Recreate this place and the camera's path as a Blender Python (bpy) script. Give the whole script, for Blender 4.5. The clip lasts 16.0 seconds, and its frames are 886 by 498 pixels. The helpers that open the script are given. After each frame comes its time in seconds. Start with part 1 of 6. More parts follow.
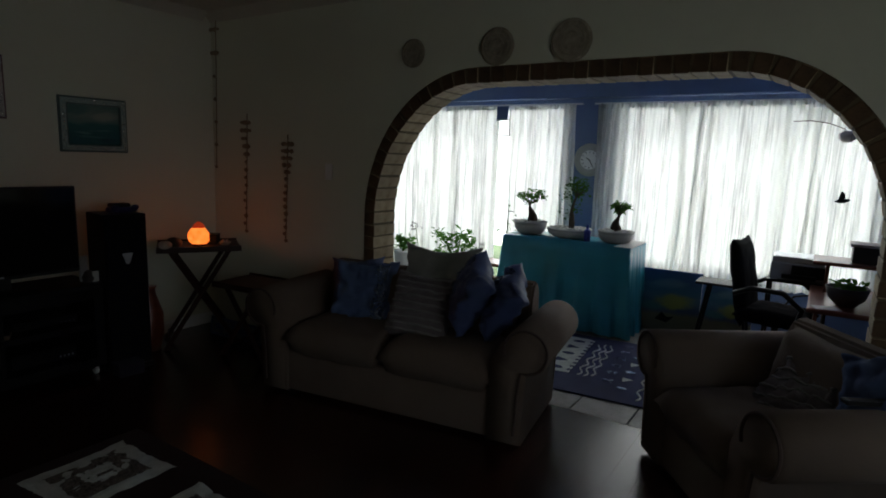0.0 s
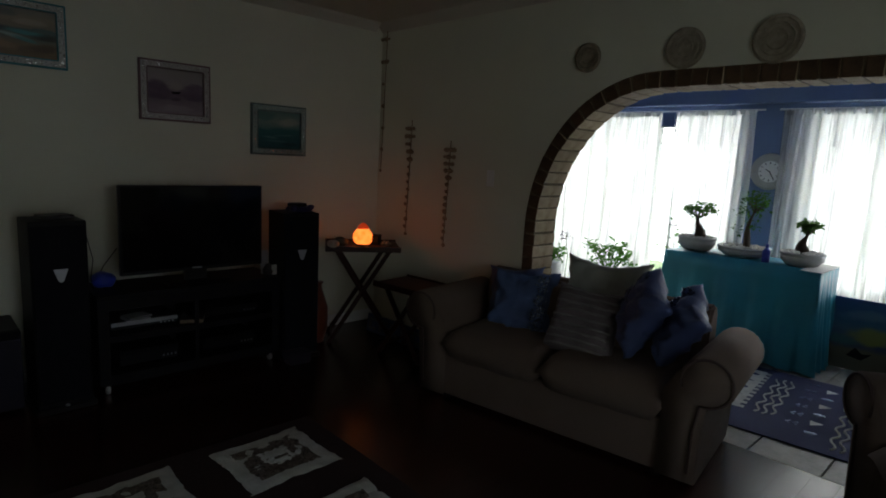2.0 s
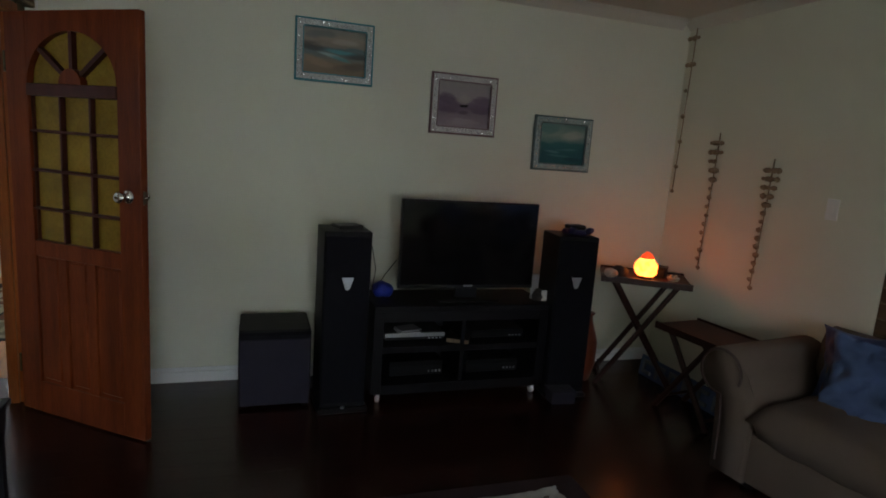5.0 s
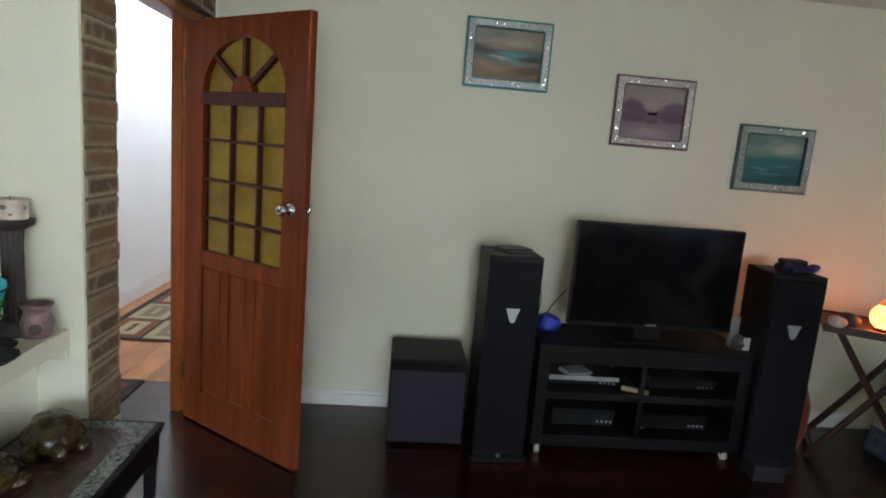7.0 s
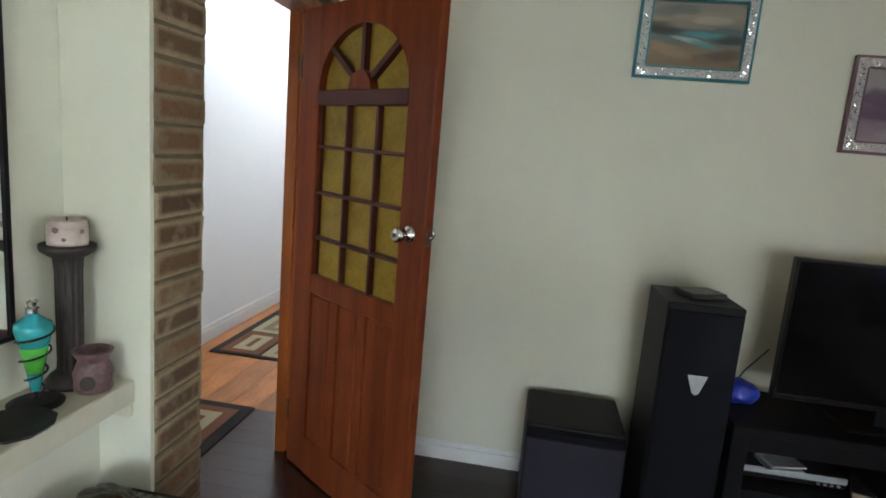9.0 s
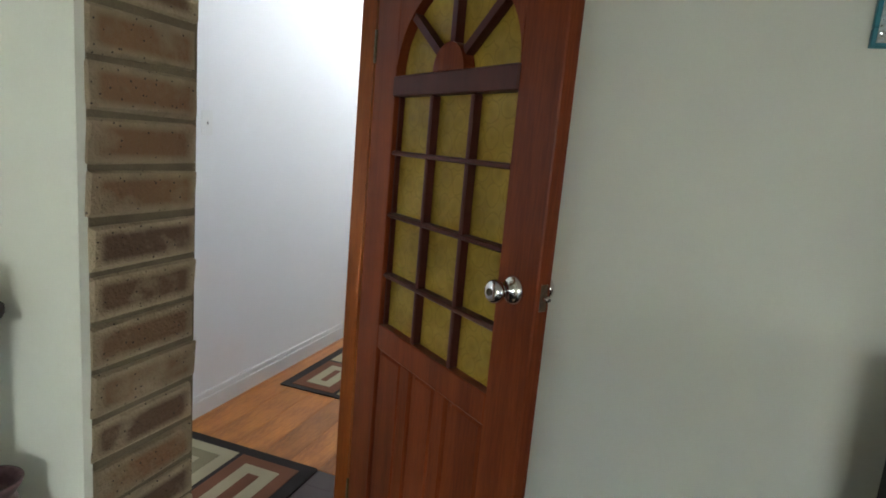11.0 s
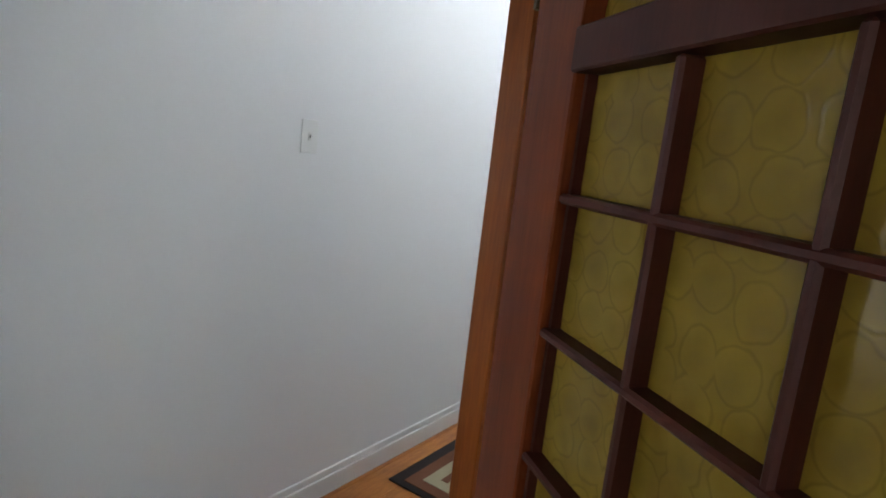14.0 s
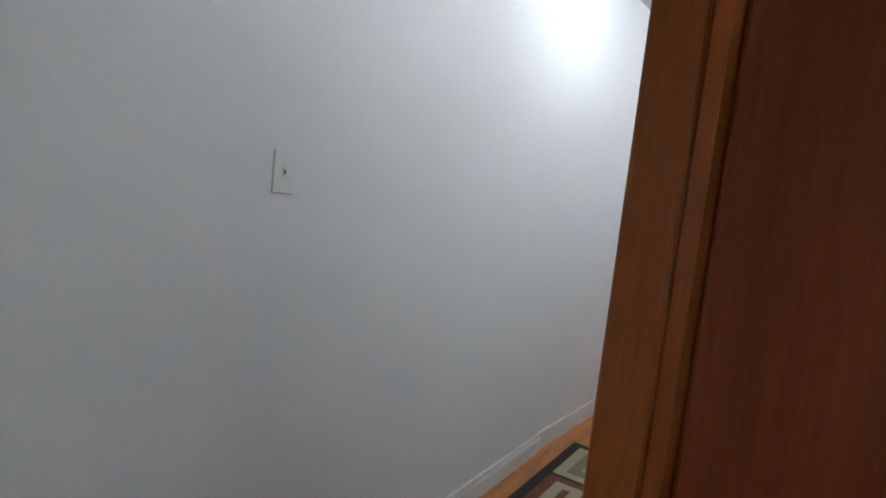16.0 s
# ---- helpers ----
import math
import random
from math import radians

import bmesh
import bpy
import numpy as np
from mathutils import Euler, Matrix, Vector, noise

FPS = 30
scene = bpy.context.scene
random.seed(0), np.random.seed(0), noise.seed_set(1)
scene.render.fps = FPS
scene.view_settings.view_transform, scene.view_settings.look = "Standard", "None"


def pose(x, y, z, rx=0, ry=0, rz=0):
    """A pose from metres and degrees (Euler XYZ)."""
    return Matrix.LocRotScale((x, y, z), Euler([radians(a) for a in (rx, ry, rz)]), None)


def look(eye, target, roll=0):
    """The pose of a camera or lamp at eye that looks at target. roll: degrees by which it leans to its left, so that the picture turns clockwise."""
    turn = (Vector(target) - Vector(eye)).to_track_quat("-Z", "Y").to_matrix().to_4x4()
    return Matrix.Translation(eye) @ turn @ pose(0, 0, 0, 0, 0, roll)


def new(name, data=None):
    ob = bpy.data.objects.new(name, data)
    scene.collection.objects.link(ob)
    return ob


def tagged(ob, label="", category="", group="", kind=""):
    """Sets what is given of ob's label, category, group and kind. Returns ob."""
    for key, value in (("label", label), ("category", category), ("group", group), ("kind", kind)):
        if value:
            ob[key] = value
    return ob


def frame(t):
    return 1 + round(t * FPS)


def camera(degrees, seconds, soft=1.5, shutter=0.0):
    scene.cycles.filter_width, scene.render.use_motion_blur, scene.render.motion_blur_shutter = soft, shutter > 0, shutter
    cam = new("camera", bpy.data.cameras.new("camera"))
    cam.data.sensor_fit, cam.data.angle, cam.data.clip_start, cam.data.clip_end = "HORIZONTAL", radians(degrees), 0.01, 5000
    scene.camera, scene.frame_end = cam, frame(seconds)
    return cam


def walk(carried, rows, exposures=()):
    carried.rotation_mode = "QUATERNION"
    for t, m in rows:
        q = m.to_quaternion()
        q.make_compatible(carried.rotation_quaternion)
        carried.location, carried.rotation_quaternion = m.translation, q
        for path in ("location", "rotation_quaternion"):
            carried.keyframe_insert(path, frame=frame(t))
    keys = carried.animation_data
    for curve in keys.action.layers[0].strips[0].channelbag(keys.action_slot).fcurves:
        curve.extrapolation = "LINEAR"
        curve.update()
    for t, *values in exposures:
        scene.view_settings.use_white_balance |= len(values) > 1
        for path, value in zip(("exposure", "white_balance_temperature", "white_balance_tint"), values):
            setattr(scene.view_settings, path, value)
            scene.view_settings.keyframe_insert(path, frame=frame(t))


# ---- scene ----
cam = camera(75.0, 16.0, soft=1.8)
PATH = [
    (0, (0.151, 0.14, 1.497), (-0.929, 1.794, 1.181), 2.0),
    (0.5, (0.109, 0.136, 1.472), (-1.04, 1.744, 1.168), 2.0),
    (1, (0.057, 0.118, 1.484), (-1.173, 1.663, 1.172), 2.3),
    (1.5, (0.011, 0.1, 1.489), (-1.32, 1.56, 1.177), 2.7),
    (2, (-0.046, 0.082, 1.498), (-1.474, 1.446, 1.182), 3.0),
    (2.5, (-0.09, 0.071, 1.512), (-1.607, 1.334, 1.19), 3.1),
    (3, (-0.173, 0.073, 1.516), (-1.768, 1.235, 1.195), 3.3),
    (3.5, (-0.26, 0.08, 1.525), (-1.926, 1.136, 1.197), 3.5),
    (4, (-0.354, 0.102, 1.526), (-2.093, 1.035, 1.199), 3.8),
    (4.5, (-0.436, 0.156, 1.546), (-2.246, 0.937, 1.208), 4.0),
    (5, (-0.503, 0.202, 1.533), (-2.375, 0.82, 1.195), 4.1),
    (7.5, (-1.097, 0.08, 1.511), (-3.068, 0.14, 1.179), 4.8),
    (8, (-1.249, 0.068, 1.534), (-3.219, 0.013, 1.193), 4.8),
    (8.5, (-1.383, 0.06, 1.523), (-3.347, -0.109, 1.185), 4.8),
    (9, (-1.547, 0.049, 1.513), (-3.497, -0.24, 1.176), 4.8),
    (11.5, (-2.421, -0.184, 1.515), (-4.25, -0.914, 1.171), 5.2),
    (12, (-2.589, -0.27, 1.519), (-4.378, -1.094, 1.177), 5.3),
    (12.5, (-2.721, -0.338, 1.52), (-4.482, -1.225, 1.181), 5.4),
    (13, (-2.893, -0.403, 1.517), (-4.608, -1.378, 1.189), 6.0),
    (13.5, (-3.036, -0.456, 1.528), (-4.685, -1.54, 1.203), 6.4),
    (14, (-3.134, -0.524, 1.528), (-4.749, -1.658, 1.202), 6.5),
    (14.5, (-3.249, -0.636, 1.548), (-4.841, -1.798, 1.208), 5.5),
    (15, (-3.314, -0.72, 1.556), (-4.919, -1.871, 1.242), 6.2),
    (15.5, (-3.383, -0.806, 1.527), (-5.012, -1.939, 1.275), 6.5),
    (16, (-3.479, -0.904, 1.538), (-5.139, -1.999, 1.327), 6.2),
]
EXPOSURE = [(0.0, -1.75), (1.5, -1.5), (2.5, -1.15), (3.5, -0.6), (4.5, 0.0), (5.0, 0.35), (7.5, 1.75), (9.0, 1.65), (11.5, 1.4), (13.0, 1.35), (16.0, 0.6)]
walk(cam, [(t, look(eye, target, roll)) for t, eye, target, roll in PATH], EXPOSURE)

# ---- world and lights ----
world = bpy.data.worlds.new("sky")
scene.world = world
world.use_nodes = True
wn = world.node_tree.nodes
sky = wn.new("ShaderNodeTexSky")
sky.sky_type, sky.sun_disc = "NISHITA", False
sky.sun_elevation, sky.sun_rotation = radians(48), radians(20)
wn["Background"].inputs[1].default_value = 0.12
world.node_tree.links.new(sky.outputs[0], wn["Background"].inputs[0])


def area_lamp(name, eye, target, w, h, watts, color):
    data = bpy.data.lights.new(name, "AREA")
    data.shape, data.size, data.size_y, data.energy, data.color = "RECTANGLE", w, h, watts, color
    ob = new(name, data)
    ob.matrix_world = look(eye, target)
    return ob


def bulb(name, eye, watts, color, r):
    data = bpy.data.lights.new(name, "POINT")
    data.energy, data.color, data.shadow_soft_size = watts, color, r
    ob = new(name, data)
    ob.location = eye
    return ob


area_lamp("daylight_patio_doors", (-3.25, 5.82, 1.1), (-3.25, 0, 0.9), 2.2, 2.0, 33, (0.93, 0.97, 1.0))
area_lamp("daylight_sunroom_window", (-0.6, 5.82, 1.3), (-0.6, 0, 1.0), 2.0, 1.6, 30, (0.95, 0.98, 1.0))
area_lamp("daylight_lounge_window", (2.72, 0.5, 1.5), (-3, 0.9, 1.4), 1.6, 1.1, 25, (0.95, 0.97, 0.97))
bulb("hall_lamp_light", (-6.45, -1.66, 2.81), 15, (0.90, 0.96, 1.0), 0.06)
# Two fills added out of view to even out the passage walls.
bulb("hall_fill_far", (-8.9, -1.65, 2.81), 20, (0.90, 0.94, 1.0), 0.06)
bulb("hall_fill_near", (-4.9, -1.30, 2.81), 5.5, (0.93, 0.97, 1.0), 0.06)
bulb("salt_lamp_glow", (-3.74, 2.73, 0.86), 0.36, (1.0, 0.10, 0.010), 0.03)


# ---- materials ----
def mat(name, color, rough=0.6, metal=0.0, vary=0.25, scale=8.0, grain=60.0, bump=0.15, stretch=(1, 1, 1), color2=None, spec=0.5, coat=0.0, detail=6.0, rand=0.0):
    m = bpy.data.materials.new(name)
    m.use_nodes = True
    nt = m.node_tree
    n, l = nt.nodes, nt.links
    b = n["Principled BSDF"]
    b.inputs["Roughness"].default_value, b.inputs["Metallic"].default_value = rough, metal
    b.inputs["Specular IOR Level"].default_value, b.inputs["Coat Weight"].default_value = spec, coat
    tc, mp = n.new("ShaderNodeTexCoord"), n.new("ShaderNodeMapping")
    mp.inputs["Scale"].default_value = stretch
    l.new(tc.outputs["Object"], mp.inputs[0])
    big, fine = n.new("ShaderNodeTexNoise"), n.new("ShaderNodeTexNoise")
    big.inputs["Scale"].default_value, fine.inputs["Scale"].default_value = scale, grain
    big.inputs["Detail"].default_value = detail
    fine.inputs["Detail"].default_value = 4
    l.new(mp.outputs[0], big.inputs[0]), l.new(mp.outputs[0], fine.inputs[0])
    mix = n.new("ShaderNodeMix")
    mix.data_type = "RGBA"
    c2 = color2 or tuple(c * (1 - vary) for c in color)
    mix.inputs[6].default_value, mix.inputs[7].default_value = (*color, 1), (*c2, 1)
    add = n.new("ShaderNodeMath")
    add.operation = "MULTIPLY_ADD"
    l.new(fine.outputs[0], add.inputs[0])
    add.inputs[1].default_value = 0.5
    l.new(big.outputs[0], add.inputs[2])
    ramp = n.new("ShaderNodeMapRange")
    ramp.inputs[1].default_value, ramp.inputs[2].default_value = 0.5, 1.0
    l.new(add.outputs[0], ramp.inputs[0])
    l.new(ramp.outputs[0], mix.inputs[0])
    last = mix.outputs[2]
    if rand:
        info, hsv = n.new("ShaderNodeObjectInfo"), n.new("ShaderNodeHueSaturation")
        rr = n.new("ShaderNodeMapRange")
        rr.inputs[3].default_value, rr.inputs[4].default_value = 1 - rand, 1 + rand
        l.new(info.outputs["Random"], rr.inputs[0])
        l.new(rr.outputs[0], hsv.inputs["Value"])
        l.new(last, hsv.inputs["Color"])
        last = hsv.outputs[0]
    l.new(last, b.inputs["Base Color"])
    bp = n.new("ShaderNodeBump")
    bp.inputs["Strength"].default_value, bp.inputs["Distance"].default_value = bump, 0.01
    l.new(add.outputs[0], bp.inputs["Height"])
    l.new(bp.outputs[0], b.inputs["Normal"])
    return m


def glow(name, color, strength, color2=None):
    m = mat(name, color, 0.6, color2=color2, scale=25)
    b = m.node_tree.nodes["Principled BSDF"]
    src = b.inputs["Base Color"].links[0].from_socket
    m.node_tree.links.new(src, b.inputs["Emission Color"])
    b.inputs["Emission Strength"].default_value = strength
    return m


def glass(name, color, rough=0.05, alpha=0.0):
    m = bpy.data.materials.new(name)
    m.use_nodes = True
    b = m.node_tree.nodes["Principled BSDF"]
    b.inputs["Base Color"].default_value = (*color, 1)
    b.inputs["Roughness"].default_value = rough
    b.inputs["Transmission Weight"].default_value = 1.0 - alpha
    b.inputs["IOR"].default_value = 1.45
    return m


def sheer(name, color, clear, streak=0.0):
    """Thin cloth or leaf: lets light through, and part of it straight; streak paints fold shade into the colour as
    narrow upright bands.
    """
    m = bpy.data.materials.new(name)
    m.use_nodes = True
    n, l = m.node_tree.nodes, m.node_tree.links
    out = n["Material Output"]
    tr, tl, df, m1, m2 = (n.new(k) for k in ("ShaderNodeBsdfTransparent", "ShaderNodeBsdfTranslucent", "ShaderNodeBsdfDiffuse", "ShaderNodeMixShader", "ShaderNodeMixShader"))
    tc, mp, tex, fine, add = n.new("ShaderNodeTexCoord"), n.new("ShaderNodeMapping"), n.new("ShaderNodeTexNoise"), n.new("ShaderNodeTexNoise"), n.new("ShaderNodeMath")
    mp.inputs["Scale"].default_value = (1, 0.15, 0.035)
    tex.inputs["Scale"].default_value, tex.inputs["Detail"].default_value = 9, 3
    fine.inputs["Scale"].default_value, fine.inputs["Detail"].default_value = 70, 3
    l.new(tc.outputs["Object"], mp.inputs[0]), l.new(mp.outputs[0], tex.inputs[0]), l.new(mp.outputs[0], fine.inputs[0])
    add.operation = "MULTIPLY_ADD"
    add.inputs[1].default_value = 0.55
    l.new(fine.outputs[0], add.inputs[0]), l.new(tex.outputs[0], add.inputs[2])
    tone, cr, cl = n.new("ShaderNodeMix"), n.new("ShaderNodeMapRange"), n.new("ShaderNodeMapRange")
    tone.data_type = "RGBA"
    tone.inputs[6].default_value, tone.inputs[7].default_value = (*(c * (1 - streak) for c in color), 1), (*color, 1)
    cr.inputs[1].default_value, cr.inputs[2].default_value = 0.60, 0.78
    cl.inputs[1].default_value, cl.inputs[2].default_value, cl.inputs[3].default_value, cl.inputs[4].default_value = 0.58, 0.82, clear * (1 - streak), clear
    l.new(add.outputs[0], cr.inputs[0]), l.new(add.outputs[0], cl.inputs[0])
    l.new(cr.outputs[0], tone.inputs[0]), l.new(tone.outputs[2], tl.inputs[0]), l.new(tone.outputs[2], df.inputs[0])
    m1.inputs[0].default_value = 0.55
    l.new(df.outputs[0], m1.inputs[1]), l.new(tl.outputs[0], m1.inputs[2])
    l.new(cl.outputs[0], m2.inputs[0]), l.new(m1.outputs[0], m2.inputs[1]), l.new(tr.outputs[0], m2.inputs[2])
    l.new(m2.outputs[0], out.inputs[0])
    return m


def brick_material(name, edge, heart, burn):
    """Rough clay: a pale face with a darker fired heart, black specks and pits."""
    m = mat(name, edge, 0.9, vary=0.25, scale=30, grain=160, bump=0.9, rand=0.2)
    nt = m.node_tree
    n, l = nt.nodes, nt.links
    b = n["Principled BSDF"]
    src = b.inputs["Base Color"].links[0].from_socket
    tc, sep = n.new("ShaderNodeTexCoord"), n.new("ShaderNodeSeparateXYZ")
    l.new(tc.outputs["Generated"], sep.inputs[0])
    def bell(sock, lo, hi):
        a = n.new("ShaderNodeMath"); a.operation = "SUBTRACT"; a.inputs[1].default_value = 0.5
        l.new(sock, a.inputs[0])
        c = n.new("ShaderNodeMath"); c.operation = "ABSOLUTE"; l.new(a.outputs[0], c.inputs[0])
        r = n.new("ShaderNodeMapRange"); r.interpolation_type = "SMOOTHSTEP"
        r.inputs[1].default_value, r.inputs[2].default_value, r.inputs[3].default_value, r.inputs[4].default_value = lo, hi, 1, 0
        l.new(c.outputs[0], r.inputs[0])
        return r.outputs[0]
    k = n.new("ShaderNodeMath"); k.operation = "MULTIPLY"
    l.new(bell(sep.outputs[0], 0.36, 0.47), k.inputs[0]), l.new(bell(sep.outputs[2], 0.20, 0.42), k.inputs[1])
    noi, info, vec = n.new("ShaderNodeTexNoise"), n.new("ShaderNodeObjectInfo"), n.new("ShaderNodeVectorMath")
    vec.operation = "ADD"
    tr = n.new("ShaderNodeTexCoord")
    l.new(tr.outputs["Object"], vec.inputs[0]), l.new(info.outputs["Location"], vec.inputs[1])
    noi.inputs["Scale"].default_value, noi.inputs["Detail"].default_value = 14, 5
    l.new(vec.outputs[0], noi.inputs[0])
    kk = n.new("ShaderNodeMath"); kk.operation = "MULTIPLY"
    r2 = n.new("ShaderNodeMapRange"); r2.inputs[1].default_value, r2.inputs[2].default_value = 0.25, 0.5
    l.new(noi.outputs[0], r2.inputs[0]), l.new(k.outputs[0], kk.inputs[0]), l.new(r2.outputs[0], kk.inputs[1])
    heartc = n.new("ShaderNodeMix"); heartc.data_type = "RGBA"
    heartc.inputs[6].default_value, heartc.inputs[7].default_value = (*heart, 1), (*burn, 1)
    l.new(info.outputs["Random"], heartc.inputs[0])
    mx = n.new("ShaderNodeMix"); mx.data_type = "RGBA"
    l.new(kk.outputs[0], mx.inputs[0]), l.new(src, mx.inputs[6]), l.new(heartc.outputs[2], mx.inputs[7])
    vo = n.new("ShaderNodeTexVoronoi"); vo.inputs["Scale"].default_value = 75
    l.new(vec.outputs[0], vo.inputs[0])
    sp = n.new("ShaderNodeMath"); sp.operation = "LESS_THAN"; sp.inputs[1].default_value = 0.13
    l.new(vo.outputs[0], sp.inputs[0])
    mx2 = n.new("ShaderNodeMix"); mx2.data_type = "RGBA"; mx2.inputs[7].default_value = (0.02, 0.013, 0.01, 1)
    l.new(sp.outputs[0], mx2.inputs[0]), l.new(mx.outputs[2], mx2.inputs[6])
    l.new(mx2.outputs[2], b.inputs["Base Color"])
    return m


def amber_glass(name, color, deep):
    """Thick pressed glass with rows of round cups: a thin ridge rings each cup; light comes through the body, the skin is glossy."""
    m = mat(name, color, 0.14, color2=deep, scale=7, grain=24, bump=0.03, spec=0.3)
    n, l = m.node_tree.nodes, m.node_tree.links
    b = n["Principled BSDF"]
    src = b.inputs["Base Color"].links[0].from_socket
    tc, mp, info, vo = n.new("ShaderNodeTexCoord"), n.new("ShaderNodeMapping"), n.new("ShaderNodeObjectInfo"), n.new("ShaderNodeTexVoronoi")
    mp.inputs["Rotation"].default_value = (radians(-90), 0, 0)
    vo.voronoi_dimensions = "2D"
    vo.inputs["Scale"].default_value, vo.inputs["Randomness"].default_value = 17.0, 0.38
    warp, amount = n.new("ShaderNodeTexNoise"), n.new("ShaderNodeVectorMath")
    warp.inputs["Scale"].default_value = 22.0
    amount.operation = "MULTIPLY_ADD"
    amount.inputs[1].default_value = (0.022, 0.022, 0.022)
    add = n.new("ShaderNodeVectorMath")
    add.operation = "ADD"
    l.new(tc.outputs["Object"], mp.inputs[0]), l.new(mp.outputs[0], add.inputs[0]), l.new(info.outputs["Random"], add.inputs[1])
    l.new(mp.outputs[0], warp.inputs["Vector"]), l.new(warp.outputs["Color"], amount.inputs[0]), l.new(add.outputs[0], amount.inputs[2])
    l.new(amount.outputs[0], vo.inputs["Vector"])
    ring, cup = n.new("ShaderNodeValToRGB"), n.new("ShaderNodeValToRGB")
    for ramp, stops in ((ring, ((0.0, 0.86), (0.43, 1.0), (0.468, 0.78), (0.482, 0.78), (0.515, 0.97))), (cup, ((0.0, 0.30), (0.40, 0.52), (0.468, 0.85), (0.482, 0.85), (0.53, 0.55)))):
        els = ramp.color_ramp.elements
        while len(els) < len(stops):
            els.new(0.5)
        for e, (p, v) in zip(els, stops):
            e.position, e.color = p, (v, v, v, 1)
        l.new(vo.outputs["Distance"], ramp.inputs[0])
    mul = n.new("ShaderNodeMix")
    mul.data_type, mul.blend_type = "RGBA", "MULTIPLY"
    mul.inputs[0].default_value = 1.0
    l.new(src, mul.inputs[6]), l.new(ring.outputs[0], mul.inputs[7])
    l.new(mul.outputs[2], b.inputs["Base Color"])
    bp = n.new("ShaderNodeBump")
    bp.inputs["Strength"].default_value, bp.inputs["Distance"].default_value = 0.11, 0.005
    l.new(cup.outputs[0], bp.inputs["Height"]), l.new(bp.outputs[0], b.inputs["Normal"])
    tl, mx = n.new("ShaderNodeBsdfTranslucent"), n.new("ShaderNodeMixShader")
    l.new(mul.outputs[2], tl.inputs[0])
    mx.inputs[0].default_value = 0.3
    l.new(b.outputs[0], mx.inputs[1]), l.new(tl.outputs[0], mx.inputs[2])
    l.new(mx.outputs[0], n["Material Output"].inputs[0])
    return m


def picture(name, bands, scale=3.0, dabs=()):
    """A hand-painted canvas: soft horizontal bands broken by noise; dabs are (across, up, half width, half height, turn, colour) strokes with ragged edges."""
    m = bpy.data.materials.new(name)
    m.use_nodes = True
    n, l = m.node_tree.nodes, m.node_tree.links
    b = n["Principled BSDF"]
    b.inputs["Roughness"].default_value = 0.42
    tc, sep, noi, ramp = (n.new(k) for k in ("ShaderNodeTexCoord", "ShaderNodeSeparateXYZ", "ShaderNodeTexNoise", "ShaderNodeValToRGB"))
    noi.inputs["Scale"].default_value, noi.inputs["Detail"].default_value = scale, 9
    mp = n.new("ShaderNodeMapping")
    mp.inputs["Scale"].default_value = (1, 1, 2.6)
    l.new(tc.outputs["Generated"], sep.inputs[0]), l.new(tc.outputs["Generated"], mp.inputs[0]), l.new(mp.outputs[0], noi.inputs[0])

    def calc(op, x, y, z=None):
        k = n.new("ShaderNodeMath")
        k.operation = op
        for i, v in enumerate((x, y, z)):
            if v is None:
                continue
            if isinstance(v, (int, float)):
                k.inputs[i].default_value = v
            else:
                l.new(v, k.inputs[i])
        return k.outputs[0]
    across, upward = sep.outputs[1], sep.outputs[2]
    if name == "blue_yellow_landscape":
        across = sep.outputs[0]
    wob = calc("SUBTRACT", noi.outputs[0], 0.5)
    els = ramp.color_ramp.elements
    while len(els) < len(bands):
        els.new(0.5)
    for e, (p, c) in zip(els, bands):
        e.position, e.color = p, (*c, 1)
    l.new(calc("MULTIPLY_ADD", wob, 0.22, upward), ramp.inputs[0])
    last = ramp.outputs[0]
    for u, v, ru, rv, turn, color in dabs:
        c, s = math.cos(radians(turn)), math.sin(radians(turn))
        du, dv = calc("SUBTRACT", across, u), calc("SUBTRACT", upward, v)
        x = calc("DIVIDE", calc("MULTIPLY_ADD", du, c, calc("MULTIPLY", dv, s)), ru)
        y = calc("DIVIDE", calc("MULTIPLY_ADD", dv, c, calc("MULTIPLY", du, -s)), rv)
        d = calc("ADD", calc("MULTIPLY", x, x), calc("MULTIPLY", y, y))
        d = calc("MULTIPLY_ADD", wob, 2.6, d)
        r = n.new("ShaderNodeMapRange")
        r.interpolation_type = "SMOOTHSTEP"
        r.inputs[1].default_value, r.inputs[2].default_value, r.inputs[3].default_value, r.inputs[4].default_value = 0.1, 1.5, 0.85, 0.0
        l.new(d, r.inputs[0])
        mx = n.new("ShaderNodeMix")
        mx.data_type = "RGBA"
        mx.inputs[7].default_value = (*color, 1)
        l.new(r.outputs[0], mx.inputs[0]), l.new(last, mx.inputs[6])
        last = mx.outputs[2]
    l.new(last, b.inputs["Base Color"])
    bp = n.new("ShaderNodeBump")
    bp.inputs["Strength"].default_value, bp.inputs["Distance"].default_value = 0.3, 0.004
    l.new(noi.outputs[0], bp.inputs["Height"]), l.new(bp.outputs[0], b.inputs["Normal"])
    return m


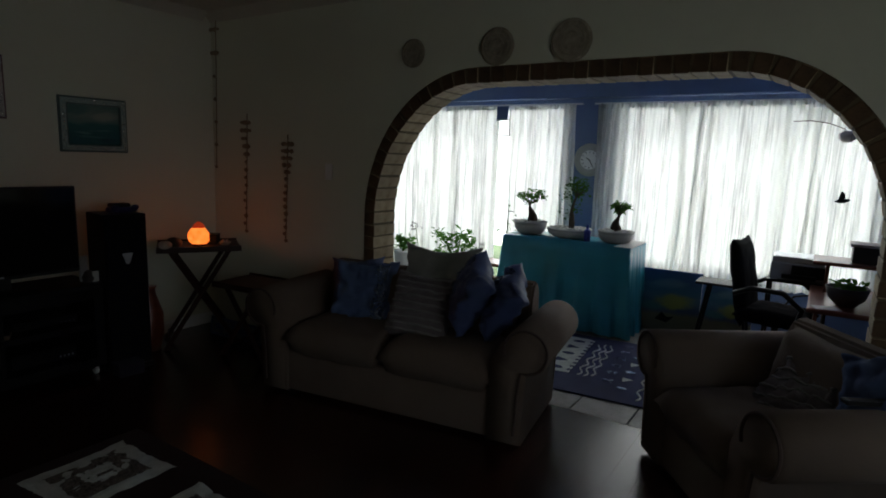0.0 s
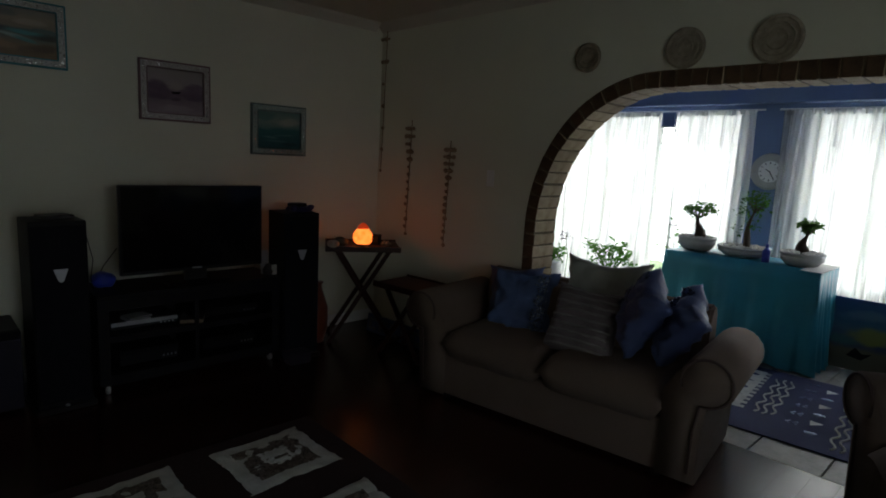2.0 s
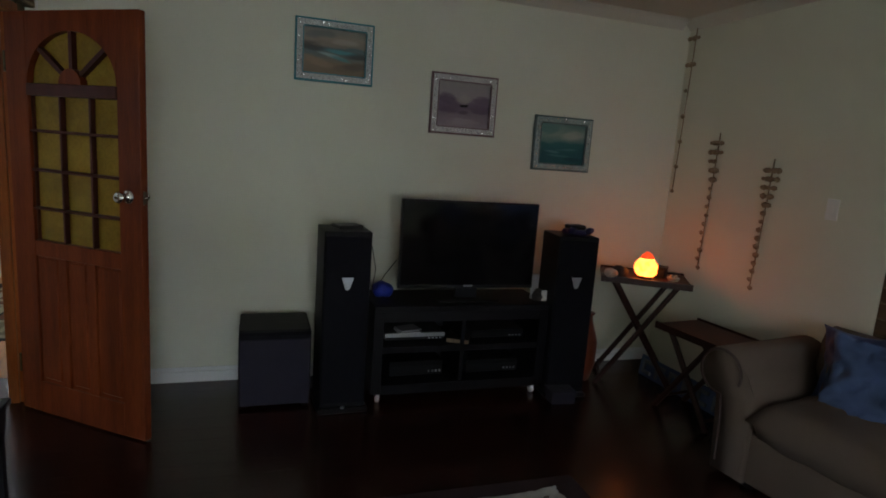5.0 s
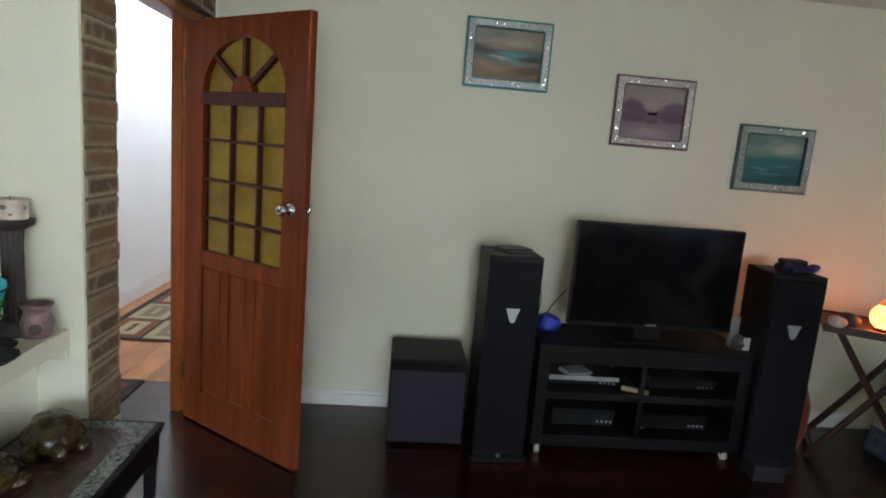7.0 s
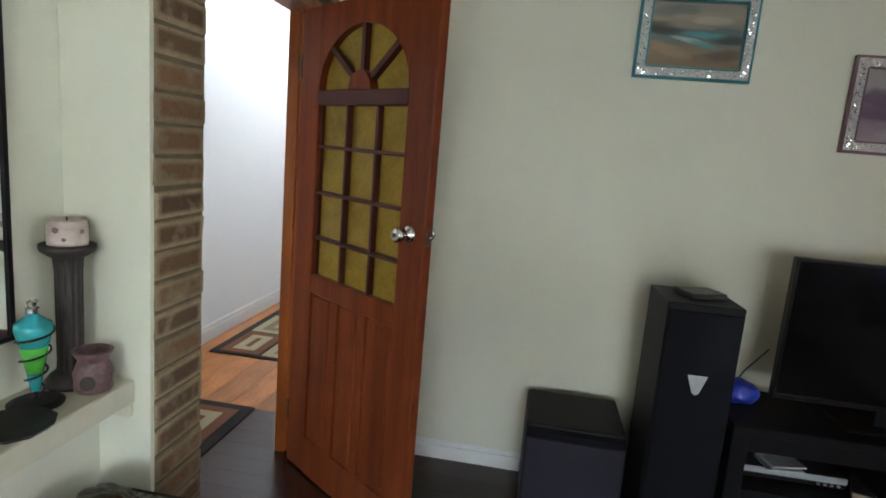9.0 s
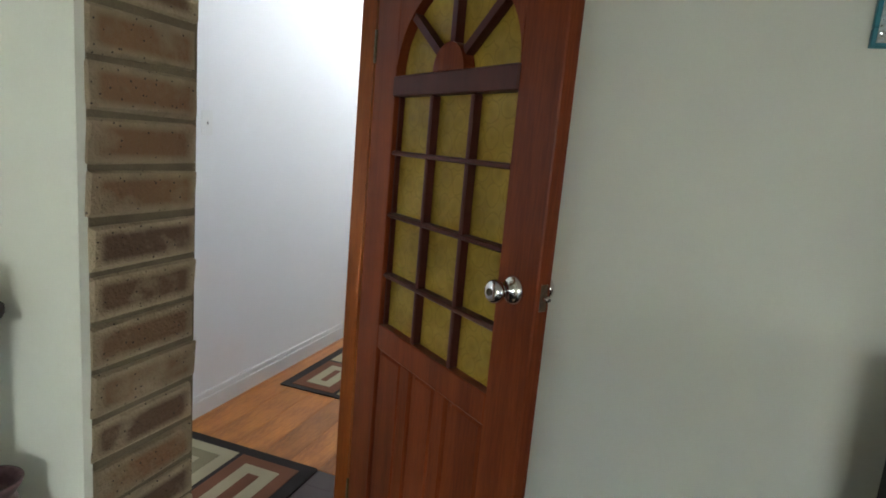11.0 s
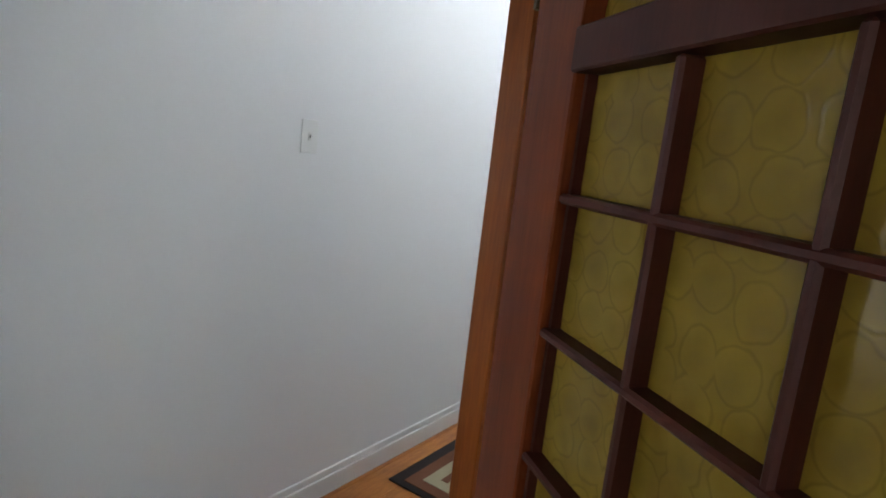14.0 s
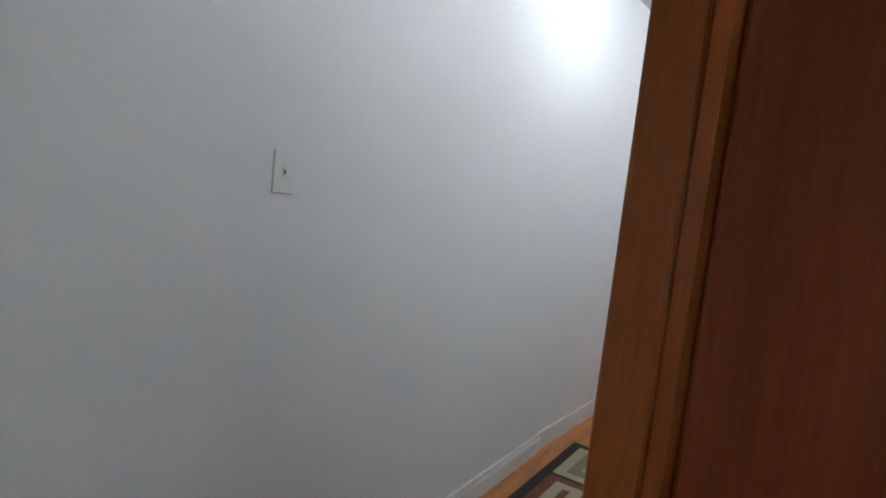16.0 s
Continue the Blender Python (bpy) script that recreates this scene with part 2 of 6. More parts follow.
WALL = mat("cream_wall_paint", (0.665, 0.668, 0.56), 0.75, vary=0.06, scale=1.5, grain=180, bump=0.06)
HALLWALL = mat("white_wall_paint", (0.78, 0.79, 0.80), 0.7, vary=0.04, scale=1.2, grain=160, bump=0.05)
BLUE = mat("blue_wall_paint", (0.135, 0.20, 0.38), 0.6, vary=0.15, scale=2, grain=120, bump=0.08)
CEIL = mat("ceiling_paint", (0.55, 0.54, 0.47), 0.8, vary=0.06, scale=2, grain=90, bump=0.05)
SKIRT = mat("gloss_white_trim", (0.74, 0.76, 0.76), 0.35, vary=0.05, scale=3, grain=50, bump=0.03)
DARKWOOD = mat("dark_polished_floor", (0.034, 0.009, 0.006), 0.25, vary=0.5, scale=3, grain=40, bump=0.05, stretch=(9, 1, 1), rand=0.35, spec=0.5)
PINE = mat("golden_pine_boards", (0.52, 0.205, 0.045), 0.28, scale=2.6, grain=14, bump=0.02, stretch=(1.3, 6, 1), color2=(0.24, 0.075, 0.015), rand=0.22)
STONE = mat("grey_stone_tile", (0.25, 0.235, 0.205), 0.5, color2=(0.14, 0.13, 0.115), scale=9, grain=50, bump=0.25, rand=0.2)
GROUT = mat("grey_grout", (0.15, 0.14, 0.12), 0.9)
MORTAR = mat("grey_brown_mortar", (0.16, 0.125, 0.075), 0.95, vary=0.3, scale=20, grain=200, bump=0.4)
BRICK = brick_material("flashed_clay_brick", (0.335, 0.262, 0.165), (0.19, 0.105, 0.05), (0.085, 0.05, 0.03))
# One brick in two tones: shade put into the ends, window light into the flats.
ARCHSHADE = mat("shade_toned_brick_end", (0.12, 0.07, 0.036), 0.85, color2=(0.06, 0.033, 0.018), scale=20, grain=120, bump=0.4, rand=0.2)
ARCHBRICK = mat("buff_lit_arch_brick", (0.46, 0.37, 0.24), 0.85, color2=(0.30, 0.22, 0.13), scale=20, grain=120, bump=0.4, rand=0.2)
MAHOG = mat("red_brown_varnished_door", (0.19, 0.043, 0.013), 0.34, color2=(0.082, 0.017, 0.007), scale=2.2, grain=26, bump=0.012, stretch=(6, 6, 0.5), spec=0.08)
MAHOG_DARK = mat("dark_moulding_wood", (0.070, 0.015, 0.009), 0.5, spec=0.2, vary=0.4, scale=3, grain=30, bump=0.04, stretch=(6, 6, 1))
FRAMEWOOD = mat("orange_brown_door_frame", (0.36, 0.10, 0.018), 0.38, spec=0.3, color2=(0.19, 0.045, 0.009), scale=2.5, grain=30, bump=0.02, stretch=(7, 7, 0.5))
BLACKWOOD = mat("black_ash_cabinet", (0.006, 0.0055, 0.007), 0.5, spec=0.18, vary=0.3, scale=5, grain=60, bump=0.04)
BLACKFAB = mat("black_grille_cloth", (0.008, 0.008, 0.011), 0.9, spec=0.1, vary=0.2, scale=20, grain=500, bump=0.2)
PLUMFAB = mat("dark_grey_violet_cloth", (0.021, 0.018, 0.032), 0.95, vary=0.2, scale=12, grain=500, bump=0.2)
BLACKPLASTIC = mat("black_plastic", (0.007, 0.007, 0.008), 0.35, spec=0.3, vary=0.1, grain=200, bump=0.02)
SCREEN = mat("black_glass_screen", (0.004, 0.004, 0.005), 0.08, vary=0.05, bump=0.0)
SILVER = mat("brushed_silver", (0.55, 0.57, 0.60), 0.35, 0.7, vary=0.1, bump=0.02)
PALESILVER = mat("pale_silver_paint", (0.36, 0.375, 0.40), 0.35, 0.0, vary=0.1, bump=0.02)
INDIGO = mat("indigo_plastic", (0.018, 0.014, 0.075), 0.4, vary=0.2, bump=0.03)
CHROME = mat("chrome", (0.75, 0.74, 0.70), 0.12, 1.0, vary=0.05, bump=0.0)
WHITEPL = mat("white_plastic", (0.75, 0.76, 0.75), 0.4, vary=0.03, bump=0.01)
SOFA = mat("taupe_brown_upholstery", (0.128, 0.090, 0.068), 0.95, vary=0.2, scale=4, grain=380, bump=0.25)
PIPING = mat("darker_piping", (0.06, 0.035, 0.03), 0.9, vary=0.1)
NAVYCUSH = mat("dark_blue_satin_cushion", (0.050, 0.075, 0.19), 0.6, vary=0.4, scale=7, grain=300, bump=0.2, spec=0.6)
RIB = mat("pale_rib_cord", (0.20, 0.185, 0.18), 0.95, vary=0.2, scale=20, grain=300, bump=0.3)
BLUECUSH = mat("denim_blue_cushion", (0.075, 0.115, 0.24), 0.9, vary=0.35, scale=7, grain=300, bump=0.25)
SEQUIN = mat("blue_sequins", (0.35, 0.42, 0.60), 0.25, 0.8, vary=0.6, scale=60, grain=140, bump=0.9)
GREYCUSH = mat("grey_sage_cushion", (0.26, 0.262, 0.235), 0.9, vary=0.2, scale=6, grain=320, bump=0.25)
STRIPE = mat("mauve_grey_ribbed_cushion", (0.15, 0.125, 0.13), 0.95, vary=0.3, scale=9, grain=260, bump=0.3)
TEAL = mat("turquoise_cloth", (0.012, 0.21, 0.30), 0.42, vary=0.25, scale=4, grain=300, bump=0.15)
CERAMIC = mat("pale_grey_pot", (0.42, 0.42, 0.40), 0.6, vary=0.2, scale=10, grain=90, bump=0.2)
PEBBLE = mat("white_pebbles", (0.62, 0.60, 0.55), 0.7, vary=0.2, rand=0.2)
BARK = mat("bonsai_bark", (0.075, 0.05, 0.035), 0.9, vary=0.4, scale=14, bump=0.5)
NAVY = mat("navy_rug", (0.022, 0.028, 0.085), 0.95, vary=0.3, scale=6, grain=300, bump=0.3)
RUGWHITE = mat("off_white_pile", (0.50, 0.50, 0.46), 0.95, vary=0.3, scale=20, grain=200, bump=0.6)
RUGBROWN = mat("mottled_brown_pile", (0.17, 0.14, 0.115), 0.95, color2=(0.02, 0.015, 0.012), scale=60, grain=120, bump=0.6)
RUGDARK = mat("dark_maroon_rug", (0.022, 0.006, 0.006), 0.95, vary=0.3, scale=9, grain=260, bump=0.3)
HR_BLACK = mat("black_rug_border", (0.018, 0.013, 0.012), 0.95, vary=0.3, grain=260, bump=0.3)
HR_CREAM = mat("sage_cream_rug_block", (0.38, 0.34, 0.22), 0.95, vary=0.15, grain=260, bump=0.3)
HR_BROWN = mat("chocolate_rug_block", (0.17, 0.062, 0.028), 0.95, vary=0.25, grain=260, bump=0.3)
HR_OLIVE = mat("olive_rug_block", (0.22, 0.19, 0.11), 0.95, vary=0.2, grain=260, bump=0.3)
SLATEEDGE = mat("slate_green_frame_edge", (0.10, 0.15, 0.15), 0.4, vary=0.3, bump=0.1)
TEALGLIT = mat("teal_frame_edge", (0.02, 0.20, 0.24), 0.4, vary=0.2, bump=0.1)
GLITTER = mat("silver_glitter", (0.648, 0.677, 0.677), 0.3, 0.35, vary=0.35, scale=90, grain=220, bump=1.0)
FLAKE = mat("mirror_glitter_flakes", (0.90, 0.93, 0.94), 0.12, 1.0, vary=0.05, bump=0.0)
PINKGLIT = mat("rose_glitter", (0.619, 0.59, 0.59), 0.3, 0.35, vary=0.4, scale=90, grain=220, bump=1.0)
ROSEEDGE = mat("dusky_rose_frame_edge", (0.16, 0.085, 0.095), 0.4, vary=0.2, bump=0.1)
GREENGLIT = mat("blue_green_glitter", (0.396, 0.518, 0.511), 0.3, 0.35, vary=0.5, scale=90, grain=220, bump=1.0)
SEA1 = picture("beach_painting", [(0.0, (0.16, 0.105, 0.055)), (0.25, (0.20, 0.135, 0.075)), (0.40, (0.11, 0.13, 0.11)), (0.57, (0.07, 0.12, 0.125)), (0.63, (0.20, 0.17, 0.13)), (0.80, (0.27, 0.23, 0.17)), (1.0, (0.19, 0.19, 0.165))], 3.2, [
    (0.62, 0.50, 0.34, 0.05, -6, (0.05, 0.26, 0.28)), (0.45, 0.42, 0.24, 0.045, -14, (0.30, 0.42, 0.40)), (0.60, 0.36, 0.20, 0.05, -20, (0.06, 0.22, 0.22)),
    (0.13, 0.58, 0.26, 0.10, -10, (0.022, 0.018, 0.014)), (0.86, 0.44, 0.24, 0.08, 4, (0.020, 0.018, 0.016)), (0.80, 0.20, 0.30, 0.10, 12, (0.075, 0.055, 0.035)),
    (0.22, 0.26, 0.26, 0.10, -22, (0.26, 0.175, 0.10)), (0.66, 0.73, 0.22, 0.07, 0, (0.36, 0.31, 0.24)), (0.25, 0.86, 0.28, 0.09, 8, (0.13, 0.14, 0.13))])
SEA2 = picture("purple_boat_painting", [(0.0, (0.28, 0.22, 0.25)), (0.25, (0.22, 0.165, 0.20)), (0.45, (0.12, 0.075, 0.12)), (0.56, (0.16, 0.11, 0.16)), (0.70, (0.31, 0.265, 0.28)), (1.0, (0.30, 0.27, 0.26))], 4.0, [
    (0.16, 0.60, 0.20, 0.15, 0, (0.105, 0.065, 0.11)), (0.86, 0.60, 0.18, 0.14, 0, (0.14, 0.09, 0.14)), (0.50, 0.64, 0.15, 0.12, 0, (0.36, 0.32, 0.30)),
    (0.20, 0.36, 0.22, 0.07, 0, (0.10, 0.06, 0.105)), (0.84, 0.38, 0.18, 0.06, 0, (0.11, 0.07, 0.115)), (0.50, 0.33, 0.10, 0.05, 0, (0.09, 0.055, 0.085)), (0.52, 0.12, 0.32, 0.08, 0, (0.33, 0.27, 0.29))])
SEA3 = picture("green_sea_painting", [(0.0, (0.012, 0.085, 0.095)), (0.30, (0.014, 0.10, 0.115)), (0.50, (0.022, 0.125, 0.135)), (0.57, (0.11, 0.20, 0.185)), (0.75, (0.21, 0.27, 0.235)), (1.0, (0.10, 0.205, 0.19))], 3.6, [
    (0.70, 0.72, 0.25, 0.12, 6, (0.32, 0.34, 0.29)), (0.15, 0.85, 0.25, 0.14, 0, (0.075, 0.19, 0.18)), (0.28, 0.30, 0.20, 0.035, -6, (0.09, 0.21, 0.21)),
    (0.60, 0.36, 0.24, 0.03, 4, (0.075, 0.19, 0.19)), (0.45, 0.20, 0.28, 0.03, -3, (0.06, 0.165, 0.17)), (0.75, 0.12, 0.22, 0.06, 0, (0.006, 0.05, 0.06))])
LAND = picture("blue_yellow_landscape", [(0.0, (0.10, 0.10, 0.07)), (0.28, (0.13, 0.12, 0.075)), (0.40, (0.03, 0.06, 0.15)), (0.55, (0.06, 0.14, 0.22)), (0.7, (0.03, 0.12, 0.22)), (1.0, (0.015, 0.07, 0.22))], 3.0, [
    (0.62, 0.50, 0.30, 0.12, 4, (0.26, 0.27, 0.035)), (0.25, 0.40, 0.25, 0.08, -6, (0.05, 0.16, 0.17)), (0.5, 0.78, 0.30, 0.08, 8, (0.10, 0.20, 0.30))])
TRAYWOOD = mat("dark_cherry_tray_table", (0.036, 0.010, 0.007), 0.5, spec=0.3, vary=0.4, scale=4, grain=30, bump=0.05, stretch=(1, 8, 8))
DESKWOOD = mat("cherry_desk", (0.16, 0.035, 0.016), 0.35, vary=0.3, scale=3, grain=30, bump=0.04, stretch=(8, 1, 8))
SHELL = mat("brown_shell_string", (0.29, 0.215, 0.14), 0.7, vary=0.4, scale=30, bump=0.3)
STRAW = mat("woven_straw_disc", (0.42, 0.37, 0.29), 0.9, vary=0.4, scale=30, grain=160, bump=0.6)
SALT = glow("lit_salt_crystal", (1.0, 0.13, 0.012), 4.5, color2=(1.0, 0.30, 0.05))
SALTCAP = glow("dim_salt_tip", (0.9, 0.07, 0.015), 0.9)
BRONZE = mat("dark_bronze", (0.030, 0.020, 0.015), 0.3, 0.3, color2=(0.085, 0.06, 0.012), scale=22, grain=70, bump=1.0)
TORTOISE = mat("glazed_brown_and_gold", (0.016, 0.006, 0.006), 0.12, 0.0, color2=(0.034, 0.027, 0.004), scale=13, grain=45, bump=1.0, spec=0.5)
BROWNGLAZE = mat("dark_brown_glaze", (0.060, 0.026, 0.021), 0.16, color2=(0.02, 0.010, 0.009), scale=14, grain=60, bump=0.5)
MOSAIC = mat("glass_mosaic", (0.34, 0.38, 0.35), 0.12, 0.2, color2=(0.012, 0.012, 0.012), scale=70, grain=130, bump=1.0)
IRON = mat("wrought_iron", (0.016, 0.015, 0.015), 0.5, 0.4, vary=0.2, bump=0.15)
CARVED = mat("dark_carved_wood", (0.035, 0.026, 0.024), 0.65, vary=0.4, scale=8, grain=60, bump=0.4)
CANDLE = mat("cream_candle_wax", (0.62, 0.55, 0.48), 0.5, color2=(0.30, 0.22, 0.20), scale=16, grain=30, bump=0.08)
SOAPSTONE = mat("mottled_plum_soapstone", (0.20, 0.115, 0.12), 0.45, color2=(0.07, 0.035, 0.04), scale=35, grain=90, bump=0.3)
SHELF = mat("cream_painted_shelf", (0.62, 0.60, 0.48), 0.5, vary=0.08, scale=3, bump=0.04)
TURQGLASS = mat("turquoise_green_glass", (0.03, 0.34, 0.36), 0.12, vary=0.2, scale=10, bump=0.02)
GREENGLASS = mat("lime_green_glass", (0.08, 0.42, 0.06), 0.12, vary=0.25, scale=10, bump=0.02)
AMBER = amber_glass("amber_pressed_glass", (0.34, 0.225, 0.034), (0.22, 0.138, 0.020))
MIRROR = mat("mirror", (0.75, 0.77, 0.77), 0.03, 1.0, vary=0.0, bump=0.0)
COBALT = mat("cobalt_blue_plastic", (0.012, 0.03, 0.30), 0.3, vary=0.2)
PAPER = mat("white_paper", (0.6, 0.6, 0.57), 0.8, vary=0.1)
DENIMGREY = mat("blue_grey_letters", (0.12, 0.145, 0.18), 0.7, vary=0.2)
LEAF = sheer("dark_green_leaf", (0.06, 0.13, 0.03), 0.0)
LEAF2 = sheer("thin_green_leaf", (0.07, 0.16, 0.035), 0.0)
SHEER = sheer("white_voile", (0.86, 0.87, 0.84), 0.10, 0.5)
PANE = glass("window_glass", (1, 1, 1), 0.0)
WINFRAME = mat("white_window_frame", (0.7, 0.7, 0.68), 0.4, vary=0.05)
GRASS = mat("garden_grass", (0.07, 0.13, 0.03), 0.9, vary=0.4, scale=1, grain=30, bump=0.4)
HEDGE = mat("garden_hedge_leaf", (0.05, 0.11, 0.03), 0.8, vary=0.5, scale=20, bump=0.3)
LIGHTGLASS = glow("lit_lamp_glass", (0.9, 0.95, 1.0), 3.0)


# ---- building helpers ----
def box(bm, x0, x1, y0, y1, z0, z1, bevel=0.0):
    vs = [bm.verts.new(p) for p in ((x0, y0, z0), (x1, y0, z0), (x1, y1, z0), (x0, y1, z0), (x0, y0, z1), (x1, y0, z1), (x1, y1, z1), (x0, y1, z1))]
    fs = [bm.faces.new([vs[i] for i in q]) for q in ((3, 2, 1, 0), (4, 5, 6, 7), (0, 1, 5, 4), (1, 2, 6, 5), (2, 3, 7, 6), (3, 0, 4, 7))]
    if bevel:
        es = list({e for f in fs for e in f.edges})
        bmesh.ops.bevel(bm, geom=es, offset=bevel, segments=2 if bevel > 0.008 else 1, affect="EDGES", profile=0.5)
    return bm


def B(*args, **kw):
    return box(bmesh.new(), *args, **kw)


def lathe(profile, seg=24, at=(0, 0, 0)):
    """A turned shape from (radius, height) pairs."""
    bm = bmesh.new()
    rings = []
    for r, z in profile:
        rings.append([bm.verts.new((at[0] + r * math.cos(2 * math.pi * i / seg), at[1] + r * math.sin(2 * math.pi * i / seg), at[2] + z)) for i in range(seg)])
    for a, b in zip(rings, rings[1:]):
        for i in range(seg):
            bm.faces.new((a[i], a[(i + 1) % seg], b[(i + 1) % seg], b[i]))
    bm.faces.new(rings[0][::-1])
    bm.faces.new(rings[-1])
    return bm


def tube(points, r, seg=8, bm=None):
    bm = bm or bmesh.new()
    pts = [Vector(p) for p in points]
    rings = []
    for i, p in enumerate(pts):
        d = (pts[min(i + 1, len(pts) - 1)] - pts[max(i - 1, 0)]).normalized()
        a = d.orthogonal().normalized() if i == 0 else (a - d * a.dot(d)).normalized()
        b = d.cross(a)
        rr = r[i] if isinstance(r, (list, tuple)) else r
        rings.append([bm.verts.new(p + rr * (math.cos(2 * math.pi * k / seg) * a + math.sin(2 * math.pi * k / seg) * b)) for k in range(seg)])
    for u, v in zip(rings, rings[1:]):
        for k in range(seg):
            bm.faces.new((u[k], u[(k + 1) % seg], v[(k + 1) % seg], v[k]))
    bm.faces.new(rings[0][::-1])
    bm.faces.new(rings[-1])
    return bm


def prism(outline, h0, h1, axis="y"):
    """An outline of (a, b) pairs pushed from h0 to h1 along an axis: a, b are x, z for y; y, z for x; x, y for z."""
    put = {"y": lambda a, b, h: (a, h, b), "x": lambda a, b, h: (h, a, b), "z": lambda a, b, h: (a, b, h)}[axis]
    bm = bmesh.new()
    lo = [bm.verts.new(put(a, b, h0)) for a, b in outline]
    hi = [bm.verts.new(put(a, b, h1)) for a, b in outline]
    bm.faces.new(lo)
    bm.faces.new(hi[::-1])
    for i in range(len(outline)):
        j = (i + 1) % len(outline)
        bm.faces.new((lo[i], hi[i], hi[j], lo[j]))
    return bm


def pad(w, d, h, puff=1.0, nx=14, ny=14, sag=0.0, seed=0, corner=0.45, ear=0.0, crease=0.012):
    """A stuffed pad in the xy plane: swollen middle, thin edges; ear leaves the corners standing out, crease rumples it."""
    bm = bmesh.new()
    top, bot = {}, {}
    for i in range(nx + 1):
        for j in range(ny + 1):
            u, v = 2 * i / nx - 1, 2 * j / ny - 1
            e = max(0.0, (1 - u ** 4) * (1 - v ** 4)) ** corner
            pull = 1 - 0.06 * (1 - abs(u * v)) * max(abs(u), abs(v)) ** 6
            x, y = u * w / 2 * pull * (1 - ear * (1 - v * v) * u * u), v * d / 2 * pull * (1 - ear * (1 - u * u) * v * v)
            nz = crease * noise.noise(Vector((u * 3 + seed, v * 3, seed))) + 0.5 * crease * (ear > 0) * noise.noise(Vector((u * 7, v * 7 + seed, seed)))
            drop = sag * (1 - v * v)
            top[i, j] = bm.verts.new((x, y, h / 2 * e * puff + nz - drop))
            bot[i, j] = top[i, j] if e < 1e-6 else bm.verts.new((x, y, -h / 2 * e * puff + nz - drop))
    for i in range(nx):
        for j in range(ny):
            q = [(i, j), (i + 1, j), (i + 1, j + 1), (i, j + 1)]
            bm.faces.new([top[k] for k in q])
            try:
                bm.faces.new([bot[k] for k in q[::-1]])
            except ValueError:
                pass
    return bm


def part(name, bm, material, parent=None, label="", smooth=False):
    me = bpy.data.meshes.new(name)
    bmesh.ops.recalc_face_normals(bm, faces=bm.faces)
    bm.to_mesh(me)
    bm.free()
    me.materials.append(material)
    if smooth:
        for p in me.polygons:
            p.use_smooth = True
    ob = new(name, me)
    if parent:
        ob.parent = parent
    if label:
        ob["label"] = label
    return ob


def thing(name, m, label, category, group=""):
    ob = new(name)
    ob.empty_display_size = 0.1
    ob.matrix_basis = m
    return tagged(ob, label, category, group)


def setting(name, bm, material, label, category, smooth=False):
    return tagged(part(name, bm, material, None, "", smooth), label, category, "", "structure")


def move(bm, m):
    bmesh.ops.transform(bm, matrix=m, verts=bm.verts)
    return bm


def piece(name, me, parent, m):
    ob = new(name, me)
    ob.parent = parent
    ob.matrix_basis = m
    return ob


def as_mesh(name, bm, material):
    me = bpy.data.meshes.new(name)
    bmesh.ops.recalc_face_normals(bm, faces=bm.faces)
    bm.to_mesh(me)
    bm.free()
    me.materials.append(material)
    return me


# ---- the plan ----
TVX, ARCHY, ARCHB, WINY, CEILZ = -4.205, 3.21, 3.44, 6.0, 2.58
SILL = 3.37
EASTX, SUNL, SUNR = 2.6, -5.2, 0.75
HALLZ = 2.90

ground = setting("ground", B(-60, 60, -60, 90, -0.3, -0.15), GRASS, "lawn of the garden outside the sunroom", "lawn")
floor = setting("floor", B(-4.4, EASTX, -2.3, SILL, -0.12, -0.012), DARKWOOD, "dark polished wooden floor of the lounge", "floor")
sun_floor = setting("floor_sunroom", B(SUNL, EASTX, SILL, 6.2, -0.12, -0.012), GROUT, "grey stone tiled floor of the sunroom", "floor")
hall_floor = setting("floor_hall", B(-10.2, -4.4, -2.6, -1.0, -0.12, -0.012), PINE, "golden pine board floor of the passage", "floor")
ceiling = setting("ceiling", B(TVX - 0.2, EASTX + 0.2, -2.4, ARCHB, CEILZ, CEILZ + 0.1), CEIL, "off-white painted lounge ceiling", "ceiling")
setting("ceiling_sunroom", B(SUNL - 0.2, EASTX, ARCHB, 6.2, 2.42, 2.52), BLUE, "blue painted sunroom ceiling", "ceiling")
setting("ceiling_hall", B(-10.2, TVX - 0.2, -2.7, -0.9, HALLZ, HALLZ + 0.1), HALLWALL, "white passage ceiling", "ceiling")
# Added out of view so that no sky light leaks in over the lounge ceiling.
setting("wall_hall_gap_filler", B(TVX - 0.2, TVX - 0.1, -2.7, -0.9, CEILZ + 0.1, HALLZ + 0.1), HALLWALL, "unseen white filler closing the gap where the passage ceiling rises", "wall")

setting("wall_west", B(TVX - 0.2, TVX, -0.9, ARCHB, -0.01, CEILZ), WALL, "cream wall behind the television", "wall")
setting("wall_east", B(EASTX, EASTX + 0.2, 1.35, ARCHB, -0.01, CEILZ), WALL, "cream lounge wall", "wall")
bm = B(EASTX, EASTX + 0.2, -2.3, -0.35, -0.01, CEILZ)
box(bm, EASTX, EASTX + 0.2, -0.35, 1.35, -0.01, 0.9), box(bm, EASTX, EASTX + 0.2, -0.35, 1.35, 2.05, CEILZ)
setting("wall_east_window", bm, WALL, "cream lounge wall with a window", "wall")
setting("wall_niche", B(-2.888, EASTX, -1.36, -1.155, -0.01, CEILZ), WALL, "cream wall at the back of the mantel niche", "wall")
